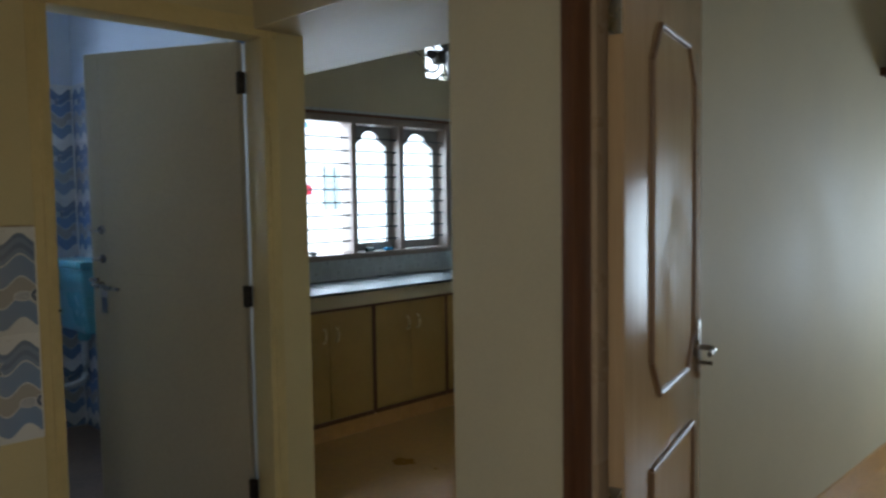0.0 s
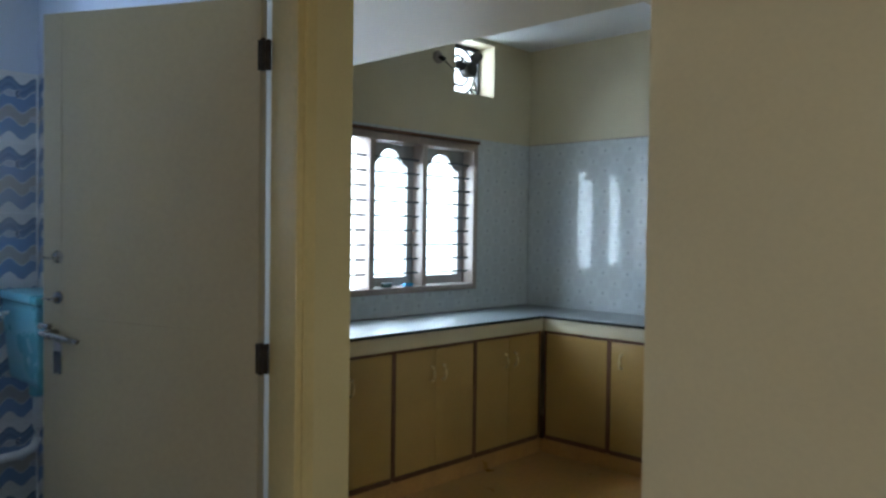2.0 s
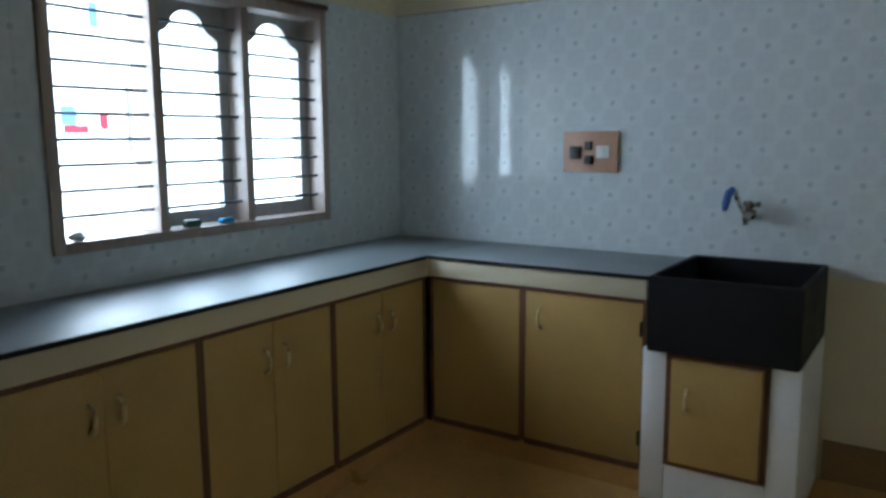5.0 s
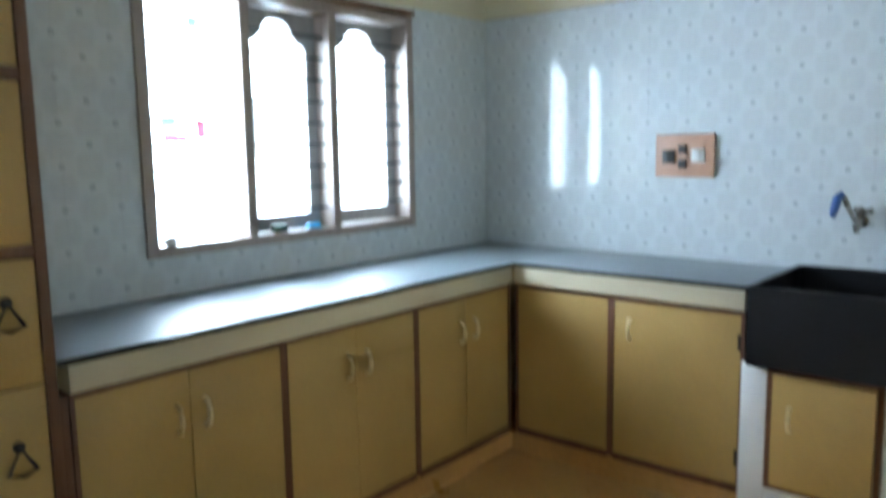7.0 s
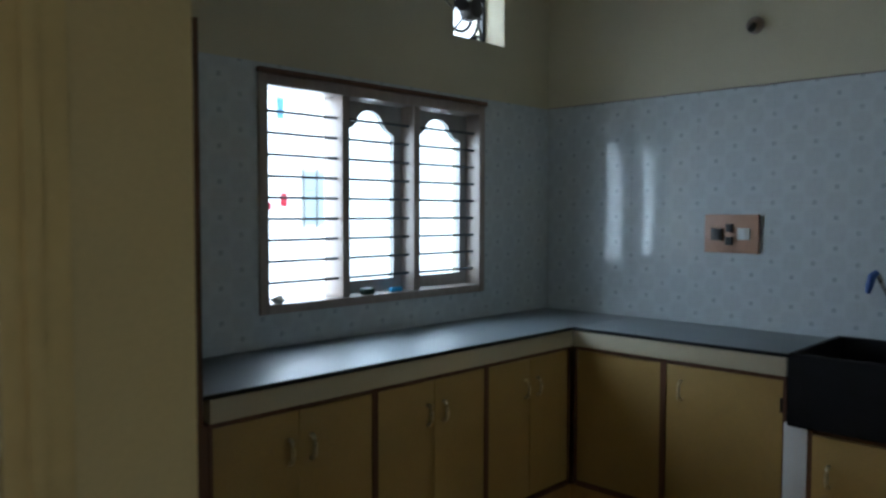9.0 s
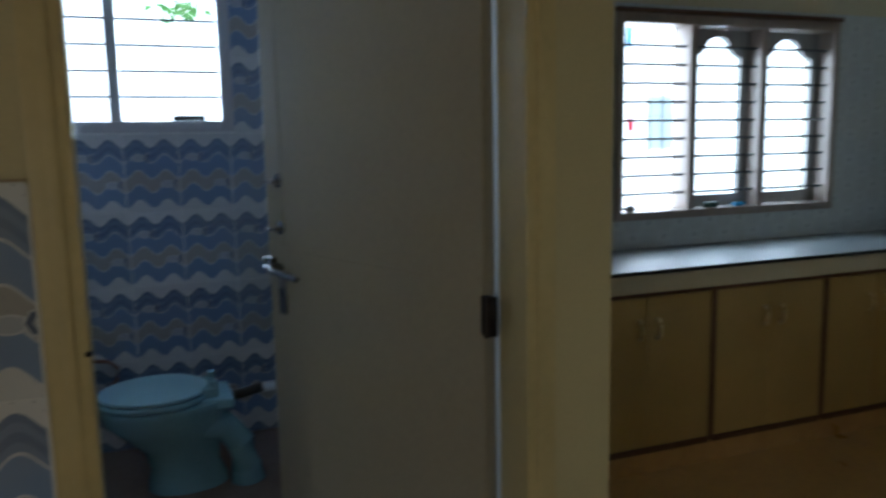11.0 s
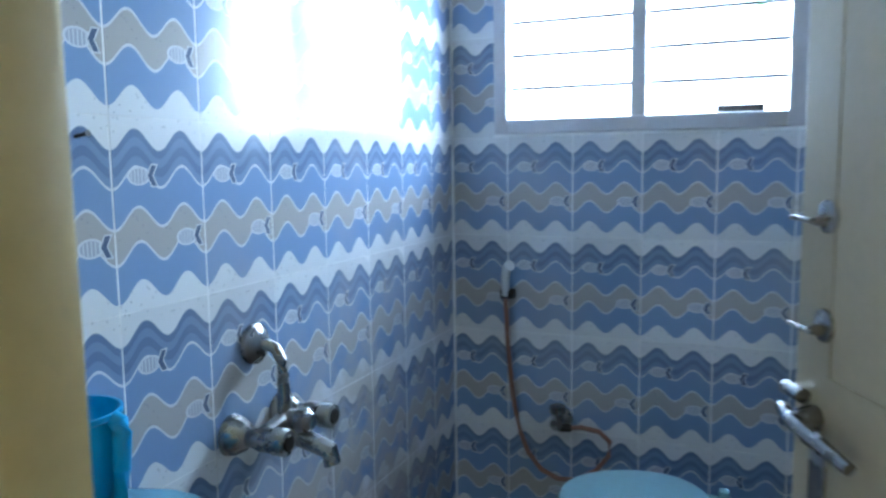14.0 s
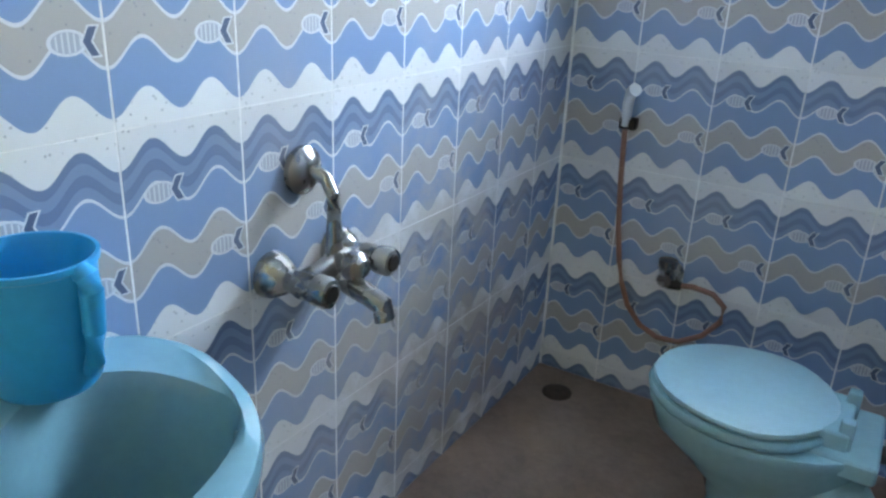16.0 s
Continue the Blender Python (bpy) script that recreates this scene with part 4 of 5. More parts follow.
# ---- doors ----
def bath_door():
    fr = tagged(new("door_frame_bath"), "yellow painted bathroom door frame", "door frame", kind="structure")
    fr.location = (-3.9, -2.05, 0)
    bpy.context.view_layer.update()
    part("jamb", bm_box(-4.292, -4.236, -2.104, -2.058, 0.0, 2.003, 0.006), M["frame_yellow"], fr)
    part("rebate", bm_box(-4.292, -4.256, -2.058, -1.994, 0.0, 2.003, 0.005), M["frame_yellow"], fr)
    part("jamb", bm_box(-3.584, -3.528, -2.104, -1.995, 0.0, 2.003, 0.006), M["frame_yellow"], fr)
    part("head", bm_box(-4.292, -3.528, -2.104, -1.995, 2.003, 2.062, 0.006), M["frame_yellow"], fr)
    # added white strip, stands in for the light seen through the hinge gap
    part("gap_strip", bm_box(-3.572, -3.520, -1.992, -1.940, 0.33, 2.003, 0.003), M["white"], fr, "white strip added behind the hinges to make the door gap bright")
    for bx0 in (-4.268, -3.566):
        part("bead", bm_box(bx0, bx0 + 0.014, -2.109, -2.104, 0.0, 2.03, 0.002), M["frame_yellow"], fr)
    part("strike_plate", bm_box(-4.243, -4.234, -2.1065, -2.098, 1.176, 1.183, 0.001), M["hinge"], fr, "small dark strike plate")
    # the leaf stands open into the bathroom
    hx, hy = -3.600, -2.000
    ang = math.degrees(math.atan2(-1.425 - hy, -3.898 - hx))
    door = thing("door_bath", (hx, hy, 0.33), "flush grey-beige painted door standing open with steel fittings", "door")
    W, H = 0.652, 1.674
    leaf = bm_box(0.016, W, -0.032, 0.0, 0, H, 0.003)
    bits = [("leaf", leaf, "door_grey", "")]
    for z in (0.14, 0.815, 1.535):
        b = bmesh.new()
        bm_box(-0.010, 0.022, -0.006, 0.003, z - 0.036, z + 0.036, 0.002, b)
        bm_tube([(0.006, 0.005, z - 0.038), (0.006, 0.005, z + 0.038)], 0.006, b, 10)
        bits.append(("hinge", b, "hinge", "black steel butt hinge"))
    # pull handle and latch on the outer face
    b = bmesh.new()
    bm_lathe([(0.014, 0), (0.014, 0.008), (0.008, 0.03)], (W - 0.040, 0.0, 0.842), "y", 14, bm=b)
    bm_tube([(W - 0.012, 0.020, 0.846), (W - 0.040, 0.026, 0.842), (W - 0.075, 0.028, 0.838), (W - 0.135, 0.026, 0.829)], [0.007, 0.0085, 0.009, 0.0065], b, 10)
    bits.append(("lever_handle", b, "steel", "chrome lever handle"))
    b = bm_box(W - 0.062, W - 0.036, 0.0, 0.004, 0.738, 0.826, 0.002)
    bits.append(("lock_plate", b, "steel", ""))
    for z in (1.040, 0.934):
        b = bmesh.new()
        bm_lathe([(0.007, 0), (0.007, 0.004), (0.004, 0.016)], (W - 0.048, 0.0, z), "y", 12, bm=b)
        bm_tube([(W - 0.048, 0.018, z), (W - 0.016, 0.020, z + 0.002)], 0.0028, b, 8)
        bits.append(("hook_plate", bm_lathe([(0.017, 0), (0.016, 0.003), (0.008, 0.0045)], (W - 0.048, 0.0, z + 0.004), "y", 14), "steel", "worn round hook plate"))
        bits.append(("coat_hook", b, "steel", "small steel hook"))
    b = bmesh.new()
    bm_tube([(W - 0.03, 0.008, 0.862), (W + 0.004, 0.008, 0.862)], 0.008, b, 10)
    bits.append(("bolt", b, "steel", "steel sliding bolt"))
    b = bm_tube([(W - 0.060, 0.0005, 0.888), (W - 0.20, 0.0006, 0.883), (W - 0.34, 0.0006, 0.878), (0.10, 0.0005, 0.872)], [0.0008, 0.0010, 0.0010, 0.0006], seg=6)
    bm_tube([(W - 0.060, 0.0004, 0.888), (W - 0.060, 0.0005, 1.25), (W - 0.060, 0.0004, H - 0.01)], [0.0008, 0.0008, 0.0005], b, 6)
    bits.append(("veneer_seam", b, "scuff", "thin brown seam of the veneer"))
    turn = Matrix.Translation((hx, hy, 0.33)) @ Matrix.Rotation(radians(ang), 4, "Z")
    made = None
    for nme, b, mm, lab in bits:
        bmesh.ops.transform(b, matrix=turn, verts=b.verts[:])
        if made is None:
            made = part(nme, b, M[mm], door, lab)
        else:
            part(nme, b, M[mm], door, lab)


bath_door()


def bedroom_door():
    fr = tagged(new("door_frame_bedroom"), "tan painted bedroom door frame with a dark brown edge", "door frame", kind="structure")
    fr.location = (-3.5, -3.4, 0)
    bpy.context.view_layer.update()
    part("edge_strip", bm_box(-3.672, -3.606, -3.390, -3.361, 0, 2.12, 0.002), M["brown"], fr, "dark brown edge strip")
    part("jamb", bm_box(-3.606, -3.50, -3.402, -3.325, 0, 2.06, 0.004), M["frame_tan"], fr)
    part("bead", bm_box(-3.611, -3.606, -3.384, -3.376, 0, 2.05, 0.002), M["frame_tan"], fr)
    part("stop", bm_box(-3.50, -3.415, -3.400, -3.325, 0, 2.06, 0.008), M["frame_tan"], fr)
    part("jamb", bm_box(-3.606, -3.415, -4.225, -4.185, 0, 2.06, 0.004), M["frame_tan"], fr)
    part("head", bm_box(-3.606, -3.415, -4.185, -3.380, 2.03, 2.09, 0.004), M["frame_tan"], fr)
    hx, hy = -3.600, -3.465
    fx, fy = -2.875, -3.268
    W = math.hypot(fx - hx, fy - hy)
    ang = math.atan2(fy - hy, fx - hx)
    door = thing("door_bedroom", (hx, hy, 0.01), "varnished tan wooden door with raised octagonal mouldings, open", "door")
    turn = Matrix.Translation((hx, hy, 0.01)) @ Matrix.Rotation(ang, 4, "Z")
    H = 2.01

    def put(nme, b, mm, lab="", parent=door):
        bmesh.ops.transform(b, matrix=turn, verts=b.verts[:])
        return part(nme, b, M[mm], parent, lab)
    put("leaf", bm_box(0, W, 0.0, 0.035, 0, H, 0.003), "door_brown")
    for hz in (1.78, 0.72, 0.16):
        put("hinge", bm_box(-0.003, 0.004, 0.004, 0.032, hz, hz + 0.13, 0.001), "steel", "worn steel butt hinge")
    def octagon(z0, z1, c, cu):
        a0, a1 = 0.200, 0.636
        return [(a0, z0 + c), (a0 + cu, z0), (a1 - cu, z0), (a1, z0 + c), (a1, z1 - c), (a1 - cu, z1), (a0 + cu, z1), (a0, z1 - c)]
    for ring in (octagon(0.988, 1.846, 0.090, 0.075), [(0.200, 0.10), (0.636, 0.10), (0.636, 0.823), (0.200, 0.823)]):
        b = bmesh.new()
        n = len(ring)
        for i in range(n):
            p, q = ring[i], ring[(i + 1) % n]
            bm_tube([(p[0], -0.003, p[1]), (q[0], -0.003, q[1])], 0.008, b, 8)
        put("moulding", b, "moulding", "raised glossy moulding")
        put("panel", bm_prism([(x * 1.0, z) for x, z in ring], -0.003, 0.001), "door_brown")
    b = bm_box(W - 0.042, W - 0.010, -0.006, 0.0, 0.930, 1.100, 0.003)
    put("handle_plate", b, "steel", "worn chrome handle plate")
    b = bmesh.new()
    bm_tube([(W - 0.026, -0.004, 1.020), (W - 0.026, -0.036, 1.020), (W - 0.034, -0.044, 1.018), (W - 0.10, -0.046, 1.015)], [0.008, 0.008, 0.009, 0.007], b, 10)
    bm_tube([(W - 0.026, -0.004, 0.975), (W - 0.026, -0.040, 0.975)], [0.006, 0.006], b, 8)
    put("lever", b, "steel", "chrome lever handle with key")


bedroom_door()
sh = thing("wall_shelf", (-0.3, -3.2, 2.1), "dark brown wooden shelf board high on the bedroom wall", "shelf")
part("board", bm_box(-0.66, 0.55, -3.46, -3.11, 2.05, 2.09, 0.004), M["brown"], sh)
part("fascia", bm_box(-0.66, 0.55, -3.475, -3.46, 2.03, 2.40, 0.004), M["brown"], sh)


# ---- bathroom ----
def wc():
    ob = thing("toilet", (-4.05, -0.55, BF), "pale turquoise ceramic toilet with closed lid", "toilet")
    cx, cy = -4.165, -0.555
    zs = 0.648

    def egg(b, a, w, z, dx=0.0, n=28, back=0.72, taper=0.0):
        """A ring that is longer to the front (-x) than to the back."""
        r = []
        for k in range(n):
            t = 2 * math.pi * k / n
            c, s_ = math.cos(t), math.sin(t)
            x = -a * c if c > 0 else -a * back * c
            wide = w * (1.0 - taper * max(0.0, -c) ** 3)
            r.append(b.verts.new((cx + dx + x, cy + wide * (abs(s_) ** (0.8 if taper and c < 0 else 1.0)) * (1 if s_ > 0 else -1), z)))
        return r

    def loft(rings, b):
        n = len(rings[0])
        for r, q in zip(rings, rings[1:]):
            for k in range(n):
                b.faces.new((r[k], r[(k + 1) % n], q[(k + 1) % n], q[k]))
        b.faces.new(rings[0])
        b.faces.new(rings[-1][::-1])
        bmesh.ops.recalc_face_normals(b, faces=b.faces[:])
        return b
    b = bmesh.new()
    rows = [(0.115, 0.095, BF, 0.06, 1.3), (0.112, 0.090, BF + 0.03, 0.06, 1.3), (0.095, 0.078, BF + 0.08, 0.05, 1.4), (0.105, 0.085, BF + 0.14, 0.04, 1.4),
            (0.150, 0.120, BF + 0.20, 0.02, 1.3), (0.182, 0.155, BF + 0.25, 0.0, 1.2), (0.190, 0.165, BF + 0.285, 0.0, 1.2), (0.195, 0.170, BF + 0.30, 0.0, 1.2), (0.193, 0.168, BF + 0.308, 0.0, 1.2)]
    part("bowl", loft([egg(b, a, w, z, d, 28, bk) for a, w, z, d, bk in rows], b), M["ceramic"], ob)
    b = bmesh.new()
    part("seat", loft([egg(b, a, w, z, 0, 28, 0.80, 0.2) for a, w, z in ((0.196, 0.170, zs - 0.026), (0.200, 0.174, zs - 0.020), (0.200, 0.174, zs - 0.012), (0.196, 0.170, zs - 0.006))], b), M["ceramic"], ob)
    b = bmesh.new()
    part("lid", loft([egg(b, a, w, z, 0.004, 28, 0.80, 0.35) for a, w, z in ((0.190, 0.163, zs - 0.004), (0.195, 0.168, zs + 0.002), (0.193, 0.166, zs + 0.009), (0.175, 0.148, zs + 0.014), (0.09, 0.075, zs + 0.017))], b), M["lid"], ob)
    for dy in (-0.06, 0.06):
        part("seat_hinge", bm_box(cx + 0.160, cx + 0.185, cy + dy - 0.014, cy + dy + 0.014, zs - 0.028, zs + 0.032, 0.006), M["ceramic"], ob)
    part("shelf", bm_box(cx + 0.10, cx + 0.235, cy - 0.105, cy + 0.105, zs - 0.062, zs - 0.023, 0.012, seg=3), M["ceramic"], ob)
    part("hinge_bar", bm_box(cx + 0.118, cx + 0.180, cy - 0.080, cy + 0.080, zs - 0.032, zs + 0.010, 0.009, seg=3), M["ceramic"], ob)
    part("inlet", bm_tube([(cx + 0.225, cy, zs - 0.05), (cx + 0.27, cy, zs - 0.045), (cx + 0.34, cy, zs - 0.03)], [0.018, 0.018, 0.018], seg=14), M["black"], ob, "black rubber flush connector")
    part("trap", bm_tube([(cx + 0.03, cy - 0.03, BF + 0.16), (cx + 0.12, cy - 0.05, BF + 0.215), (cx + 0.20, cy - 0.05, BF + 0.205), (cx + 0.25, cy - 0.05, BF + 0.14), (cx + 0.265, cy - 0.05, BF + 0.05), (cx + 0.27, cy - 0.05, BF)],
                         [0.055, 0.052, 0.05, 0.05, 0.052, 0.058], seg=16), M["ceramic"], ob)


wc()


def cistern():
    ob = thing("cistern", (-3.58, -0.42, 0.84), "turquoise plastic flush cistern on the bathroom wall", "cistern")
    b = bm_box(-3.660, -3.507, -0.62, -0.205, 0.85, 1.165, 0.022, seg=4)
    for v in b.verts:
        k = (1.165 - v.co.z) / 0.315
        v.co.y += (-0.41 - v.co.y) * 0.16 * k
        if v.co.x < -3.6:
            v.co.x += 0.025 * k
    part("tank", b, M["cistern"], ob)
    part("lid", bm_box(-3.670, -3.507, -0.635, -0.19, 1.165, 1.200, 0.012, seg=3), M["cistern"], ob)
    part("lever", bm_tube([(-3.655, -0.30, 1.115), (-3.69, -0.30, 1.112), (-3.695, -0.36, 1.105)], 0.008, seg=10), M["pvc"], ob, "white flush lever")
    part("outlet", bm_lathe([(0.03, 0), (0.03, -0.04), (0.022, -0.05)], (-3.59, -0.42, 0.85), seg=16), M["cistern"], ob)
    part("flush_pipe", bm_tube([(-3.59, -0.42, 0.83), (-3.59, -0.42, 0.68), (-3.595, -0.43, 0.635), (-3.62, -0.47, 0.615), (-3.68, -0.52, 0.612), (-3.83, -0.555, 0.615)],
                               0.017, seg=12), M["pvc"], ob, "white flush pipe")


cistern()


def mixer_tap():
    ob = thing("bath_mixer", (-4.79, -1.14, 0.96), "worn chrome wall mixer tap with shower bend", "tap")
    X, z = -4.783, 0.962
    for y in (-1.222, -1.072):
        part("flange", bm_lathe([(0.037, 0), (0.035, 0.014), (0.026, 0.034), (0.017, 0.045)], (X, y, z), "x", 22), M["steel"], ob)
        arm = part("valve", bm_tube([(X + 0.02, y, z), (X + 0.06, y, z), (X + 0.075, y, z), (X + 0.10, y, z)], [0.015, 0.018, 0.022, 0.021], seg=16), M["steel"], ob)
        part("knob", bm_lathe([(0.018, 0), (0.024, 0.006), (0.024, 0.030), (0.021, 0.036), (0.008, 0.037)], (X + 0.10, y, z), "x", 18), M["steel"], arm, "chrome knob with dark cap")
        part("cap", bm_lathe([(0.015, 0), (0.013, 0.003)], (X + 0.137, y, z), "x", 16), M["hinge"], arm, "dark cap")
    part("body", bm_tube([(X + 0.062, -1.222, z), (X + 0.066, -1.18, z + 0.004), (X + 0.068, -1.142, z + 0.006), (X + 0.066, -1.10, z + 0.004), (X + 0.062, -1.072, z)],
                         [0.015, 0.016, 0.024, 0.016, 0.015], seg=16), M["steel"], ob)
    part("diverter", bm_lathe([(0.018, 0), (0.018, 0.022), (0.024, 0.026), (0.024, 0.045), (0.014, 0.056), (0.004, 0.058)], (X + 0.078, -1.142, z + 0.012), "x", 18), M["steel"], ob)
    part("spout", bm_tube([(X + 0.066, -1.142, z - 0.006), (X + 0.10, -1.142, z - 0.020), (X + 0.145, -1.142, z - 0.030), (X + 0.172, -1.142, z - 0.038), (X + 0.178, -1.142, z - 0.062)],
                          [0.017, 0.018, 0.017, 0.018, 0.017], seg=16), M["steel"], ob)
    part("bend", bm_tube([(X + 0.066, -1.142, z + 0.01), (X + 0.066, -1.142, z + 0.09), (X + 0.064, -1.142, z + 0.118), (X + 0.050, -1.143, z + 0.140), (X + 0.028, -1.146, z + 0.148), (X + 0.005, -1.149, z + 0.147)],
                         [0.016, 0.0115, 0.0115, 0.0115, 0.0115, 0.0115], seg=14), M["steel"], ob)
    part("rose", bm_lathe([(0.038, 0), (0.037, 0.010), (0.024, 0.022), (0.014, 0.026)], (X, -1.149, z + 0.147), "x", 20), M["steel"], ob)
    bpy.context.view_layer.update()
    for piece in ob.children_recursive:
        for v in piece.data.vertices:
            v.co.x = X + 0.87 * (v.co.x - X)
            v.co.y -= 0.004


mixer_tap()


def wash_basin():
    ob = thing("wash_basin", (-4.68, -1.72, BF), "oval pale grey-blue ceramic wash basin on the tiled wall", "basin")
    c = (-4.675, -1.735, 0)
    sx, sy = 0.250, 0.292
    prof = [(0.30, 0.66), (0.62, 0.70), (0.88, 0.82), (0.985, 0.915), (1.0, 0.940), (0.985, 0.953), (0.93, 0.957), (0.86, 0.951), (0.83, 0.932), (0.80, 0.85),
            (0.74, 0.755), (0.55, 0.705), (0.08, 0.698)]
    b = bmesh.new()
    rings = []
    for r, z in prof:
        ring = []
        for k in range(48):
            a = 2 * math.pi * k / 48
            x, y = c[0] + sx * r * math.cos(a), c[1] + sy * r * math.sin(a)
            if prof.index((r, z)) >= 7:
                q = math.cos(a) * r / 0.86
                ledge = math.exp(-((y + 1.715) / 0.10) ** 2)
                x = -4.605 + (0.122 * q if q > 0 else 0.155 * q * (1 - 0.55 * ledge))
            lim = -4.782
            rise = (0.012 + 0.030 * math.exp(-((y + 1.66) / 0.12) ** 2)) * min(1.0, max(0.0, (-4.62 - x) / 0.07)) if z > 0.9 else 0.0
            ring.append(b.verts.new((max(x, lim), y, z + rise)))
        rings.append(ring)
    for r, q in zip(rings, rings[1:]):
        for k in range(48):
            b.faces.new((r[k], r[(k + 1) % 48], q[(k + 1) % 48], q[k]))
    b.faces.new(rings[0][::-1])
    b.faces.new(rings[-1])
    bmesh.ops.recalc_face_normals(b, faces=b.faces[:])
    part("bowl", b, M["basin"], ob)
    part("drain", bm_lathe([(0.022, 0), (0.022, 0.004), (0.010, 0.005)], (-4.60, -1.735, 0.698), seg=16), M["steel"], ob, "metal drain")
    part("pedestal", bm_lathe([(0.12, BF), (0.10, BF + 0.05), (0.075, BF + 0.3), (0.09, 0.69)], (-4.685, -1.735, 0), seg=24), M["basin"], ob)


wash_basin()


def mug():
    ob = thing("mug", (-4.722, -1.612, 0.991), "bright blue plastic bath mug standing on the wash basin", "mug")
    cx, cy, z = -4.722, -1.612, 0.991
    part("cup", bm_lathe([(0.050, z), (0.054, z + 0.006), (0.062, z + 0.133), (0.065, z + 0.135), (0.065, z + 0.142), (0.061, z + 0.142), (0.058, z + 0.13), (0.050, z + 0.01), (0.01, z + 0.008)], (cx, cy, 0), seg=40), M["blue"], ob)
    a = math.radians(14)
    ux, uy = math.cos(a), math.sin(a)
    pts = [(cx + ux * r, cy + uy * r, z + h) for r, h in ((0.060, 0.134), (0.069, 0.130), (0.072, 0.116), (0.069, 0.07), (0.064, 0.035), (0.056, 0.022))]
    part("handle", bm_tube(pts, [0.011, 0.012, 0.012, 0.011, 0.010, 0.008], seg=12), M["blue"], ob)


mug()


def health_faucet():
    ob = thing("health_faucet", (-4.607, -0.16, 1.06), "white hand spray hanging on a hook with orange hose", "hand spray")
    part("hook", bm_box(-4.628, -4.588, -0.190, -0.157, 1.036, 1.064, 0.005), M["hinge"], ob, "dark wall hook")
    part("spray", bm_tube([(-4.612, -0.183, 1.045), (-4.612, -0.186, 1.10), (-4.606, -0.190, 1.128), (-4.592, -0.205, 1.138)], [0.011, 0.013, 0.014, 0.016], seg=14), M["pvc"], ob)
    pts = [(-4.612, -0.184, 1.035), (-4.608, -0.180, 0.92), (-4.597, -0.178, 0.78), (-4.583, -0.178, 0.69), (-4.568, -0.180, 0.635), (-4.545, -0.182, 0.58),
           (-4.505, -0.185, 0.535), (-4.455, -0.188, 0.515), (-4.40, -0.19, 0.520), (-4.345, -0.19, 0.555), (-4.308, -0.19, 0.605), (-4.305, -0.19, 0.645), (-4.335, -0.192, 0.672), (-4.385, -0.195, 0.680), (-4.430, -0.205, 0.676)]
    part("hose", bm_tube(pts, 0.0072, seg=10), M["hose"], ob, "orange-brown flexible hose")
    v = thing("angle_valve", (-4.451, -0.157, 0.69), "small dark chrome angle valve on the tiled wall", "valve")
    part("flange", bm_lathe([(0.032, 0), (0.030, -0.008), (0.016, -0.016)], (-4.451, -0.157, 0.690), "y", 20), M["steel"], v)
    part("body", bm_tube([(-4.451, -0.165, 0.690), (-4.451, -0.190, 0.690), (-4.451, -0.225, 0.690)], [0.016, 0.021, 0.019], seg=16), M["steel"], v)
    part("knob", bm_lathe([(0.012, 0), (0.012, 0.012), (0.023, 0.016), (0.023, 0.036), (0.010, 0.041)], (-4.451, -0.208, 0.704), seg=16), M["steel"], v)
    part("outlet", bm_tube([(-4.451, -0.207, 0.686), (-4.440, -0.206, 0.676), (-4.412, -0.202, 0.677)], [0.014, 0.013, 0.011], seg=12), M["hinge"], v, "dark hose coupling")


health_faucet()
dr = thing("floor_drain", (-4.676, -0.275, BF), "round dark floor drain grating", "drain")
part("grating", bm_lathe([(0.040, BF - 0.01), (0.040, BF + 0.003), (0.034, BF + 0.004), (0.010, BF + 0.002)], (-4.676, -0.275, 0), seg=24), M["rust"], dr)


nail = thing("nail", (-4.786, -1.514, 1.472), "small dark iron nail in the tiled wall", "nail")
part("shank", bm_tube([(-4.787, -1.514, 1.472), (-4.770, -1.513, 1.475), (-4.764, -1.513, 1.476)], [0.003, 0.003, 0.005], seg=8), M["iron"], nail)


# ---- tiles on the walls, last ----
def grout(parent, x0, x1, y0, y1, z0, z1, axis, holes=(), bed="grout"):
    bm = bmesh.new()
    if axis == "x":
        for a, b, c, d in rects_minus((x0, x1, z0, z1), holes):
            bm_box(a, b, y0, y1, c, d, bm=bm)
    else:
        for a, b, c, d in rects_minus((y0, y1, z0, z1), holes):
            bm_box(x0, x1, a, b, c, d, bm=bm)
    ob = mesh_object("grout_bed", bm, M[bed], False)
    ob.parent = parent


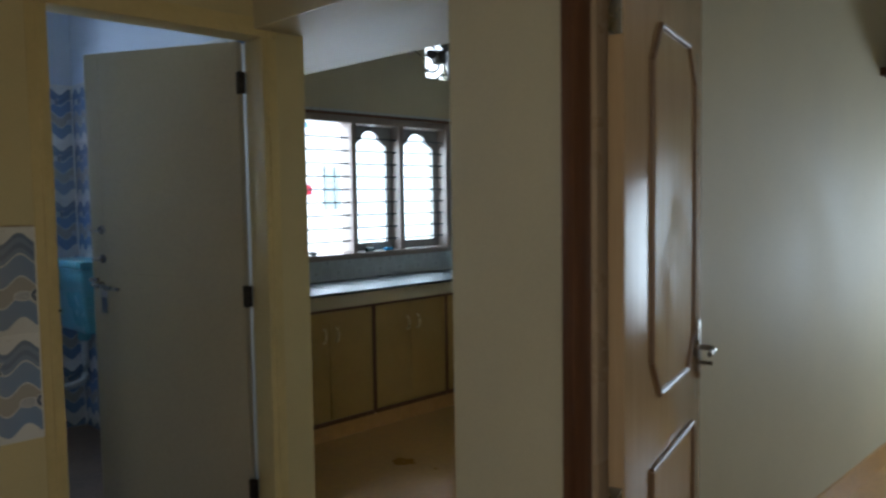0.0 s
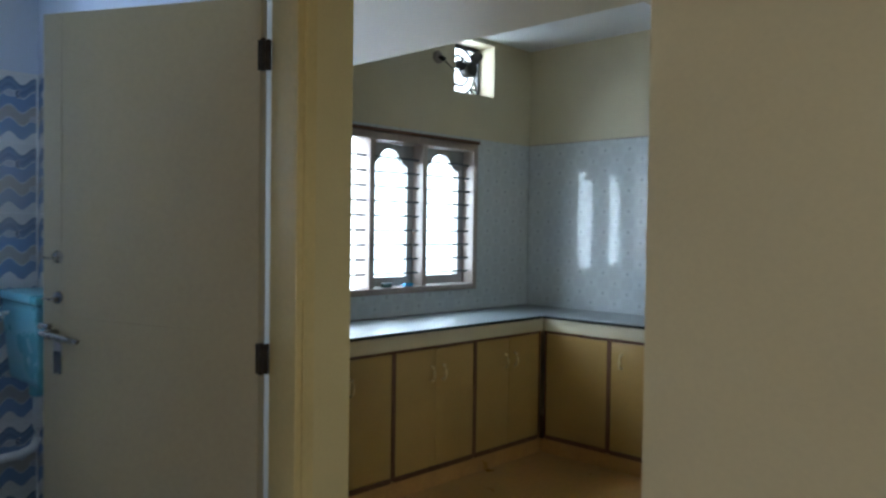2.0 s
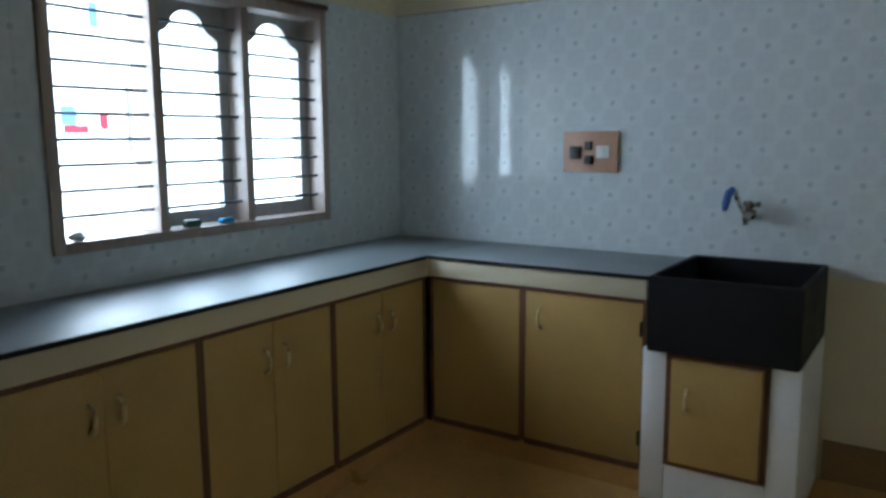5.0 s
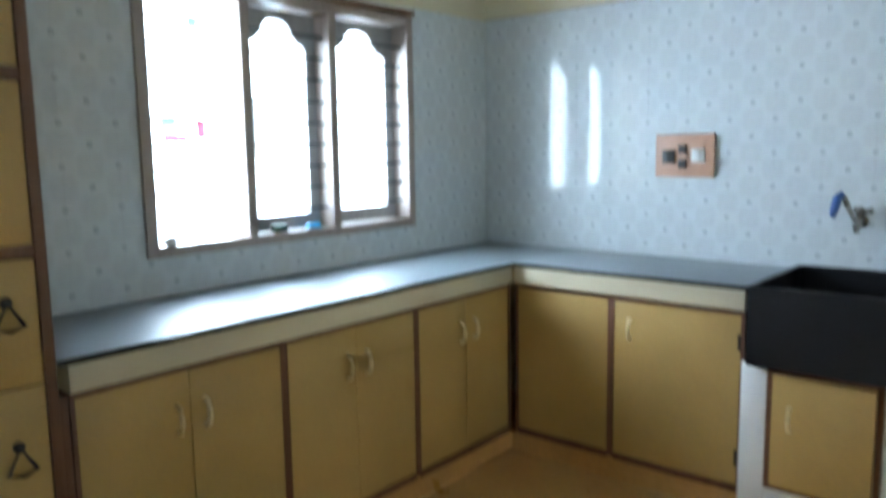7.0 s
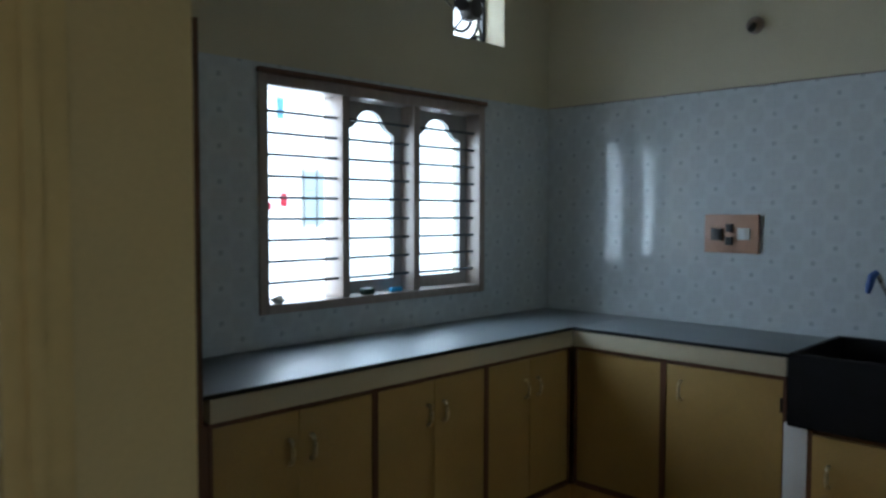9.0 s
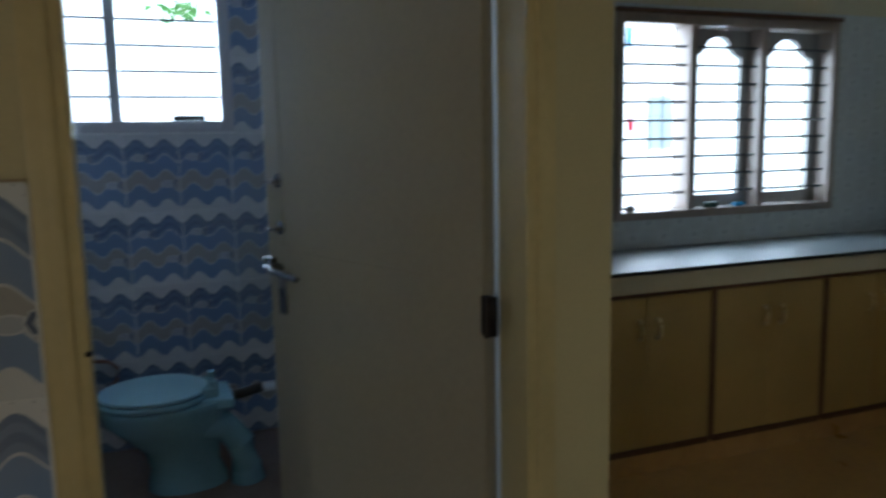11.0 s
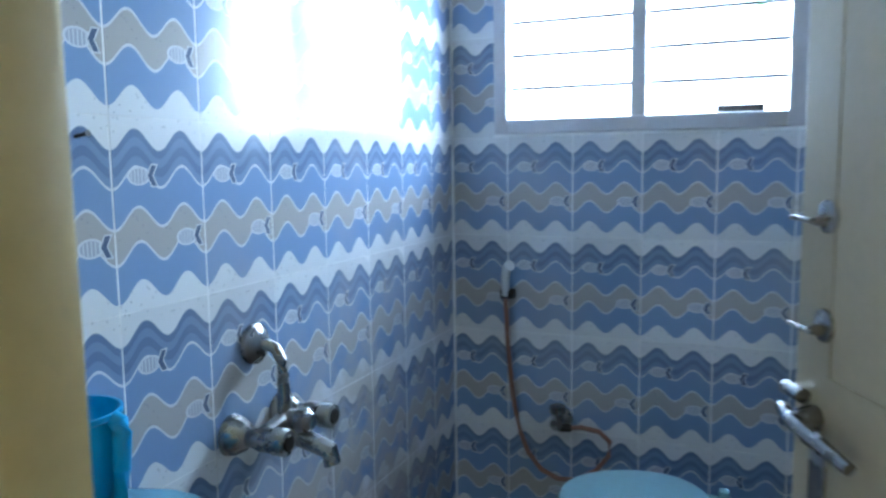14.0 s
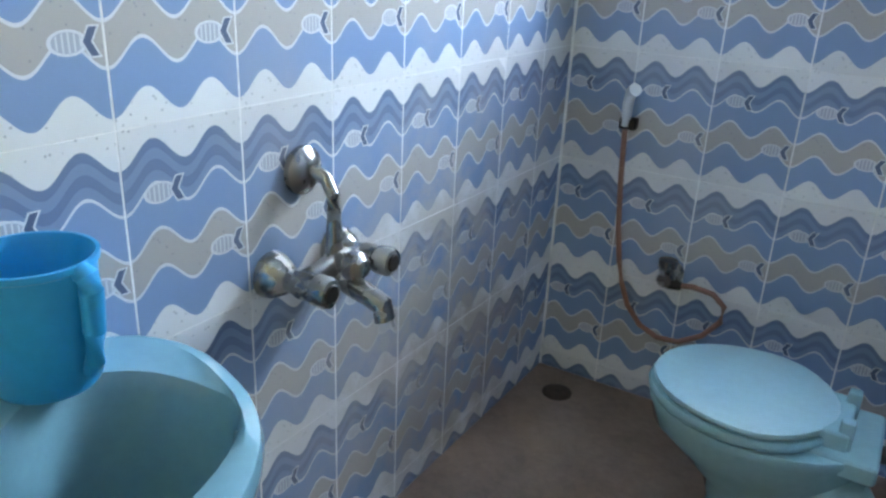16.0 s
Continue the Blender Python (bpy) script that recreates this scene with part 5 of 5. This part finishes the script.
JV = 1.503
T0 = JV - 5 * TH
grout(wall_n, -2.602, 0.0, -0.0042, 0.0, 0.86, 2.10, "x", [WIN], "kgrout")
tiling(wall_n, lambda a, b: pose(a, -0.003, b), -2.602, -0.010, 0.90, 2.10, 0.0, 2.10 - 5 * TH, [WIN], M["medallion"], 0.0003, 0.0003, 0.6)
grout(wall_e, -0.0042, 0.0, -3.03, -0.004, 0.87, 2.10, "y", (), "kgrout")
tiling(wall_e, lambda a, b: pose(-0.003, -a, b, 0, 0, -90), 0.010, 3.03, 0.905, 2.10, 0.0, 2.10 - 5 * TH, [], M["medallion"], 0.0003, 0.0003, 0.6)
part("tile_edge", bm_box(-0.014, 0.0, -2.36, -0.01, 2.100, 2.105, 0.001), M["window_wood"], wall_e, "dark line along the top of the tiles")

grout(wall_bn, -4.79, -3.50, -0.1542, -0.15, BF, 2.075, "x", [BWIN])
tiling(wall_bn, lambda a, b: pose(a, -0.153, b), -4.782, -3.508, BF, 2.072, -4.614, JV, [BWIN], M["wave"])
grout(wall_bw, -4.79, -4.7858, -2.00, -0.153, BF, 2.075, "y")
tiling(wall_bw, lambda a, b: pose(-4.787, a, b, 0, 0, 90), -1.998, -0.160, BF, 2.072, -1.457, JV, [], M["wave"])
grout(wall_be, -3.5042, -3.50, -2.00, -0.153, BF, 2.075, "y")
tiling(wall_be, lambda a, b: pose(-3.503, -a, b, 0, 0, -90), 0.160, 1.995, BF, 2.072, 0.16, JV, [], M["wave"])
grout(wall_hn, -5.6, -4.292, -2.1042, -2.10, 1.412 - 2 * TH, 1.41, "x")
tiling(wall_hn, lambda a, b: pose(a, -2.103, b), -5.3, -4.294, 1.412 - 2 * TH, 1.412, -4.475, 1.412 - 5 * TH, [], M["wave"])
part("dado_edge", bm_box(-5.6, -4.294, -2.111, -2.10, 1.412, 1.415, 0.001), M["frame_tan"], wall_hn, "thin line along the top of the tiles")
# thin round disc, browner than the yellow wall around it
part("round_patch", bm_lathe([(0.17, 0.0), (0.17, 0.0006), (0.12, 0.0009)], (-4.64, -2.1005, 0.665), "y", 36, 1.0, 1.0), M["umber"], wall_hn, "round brown patch on the plaster")
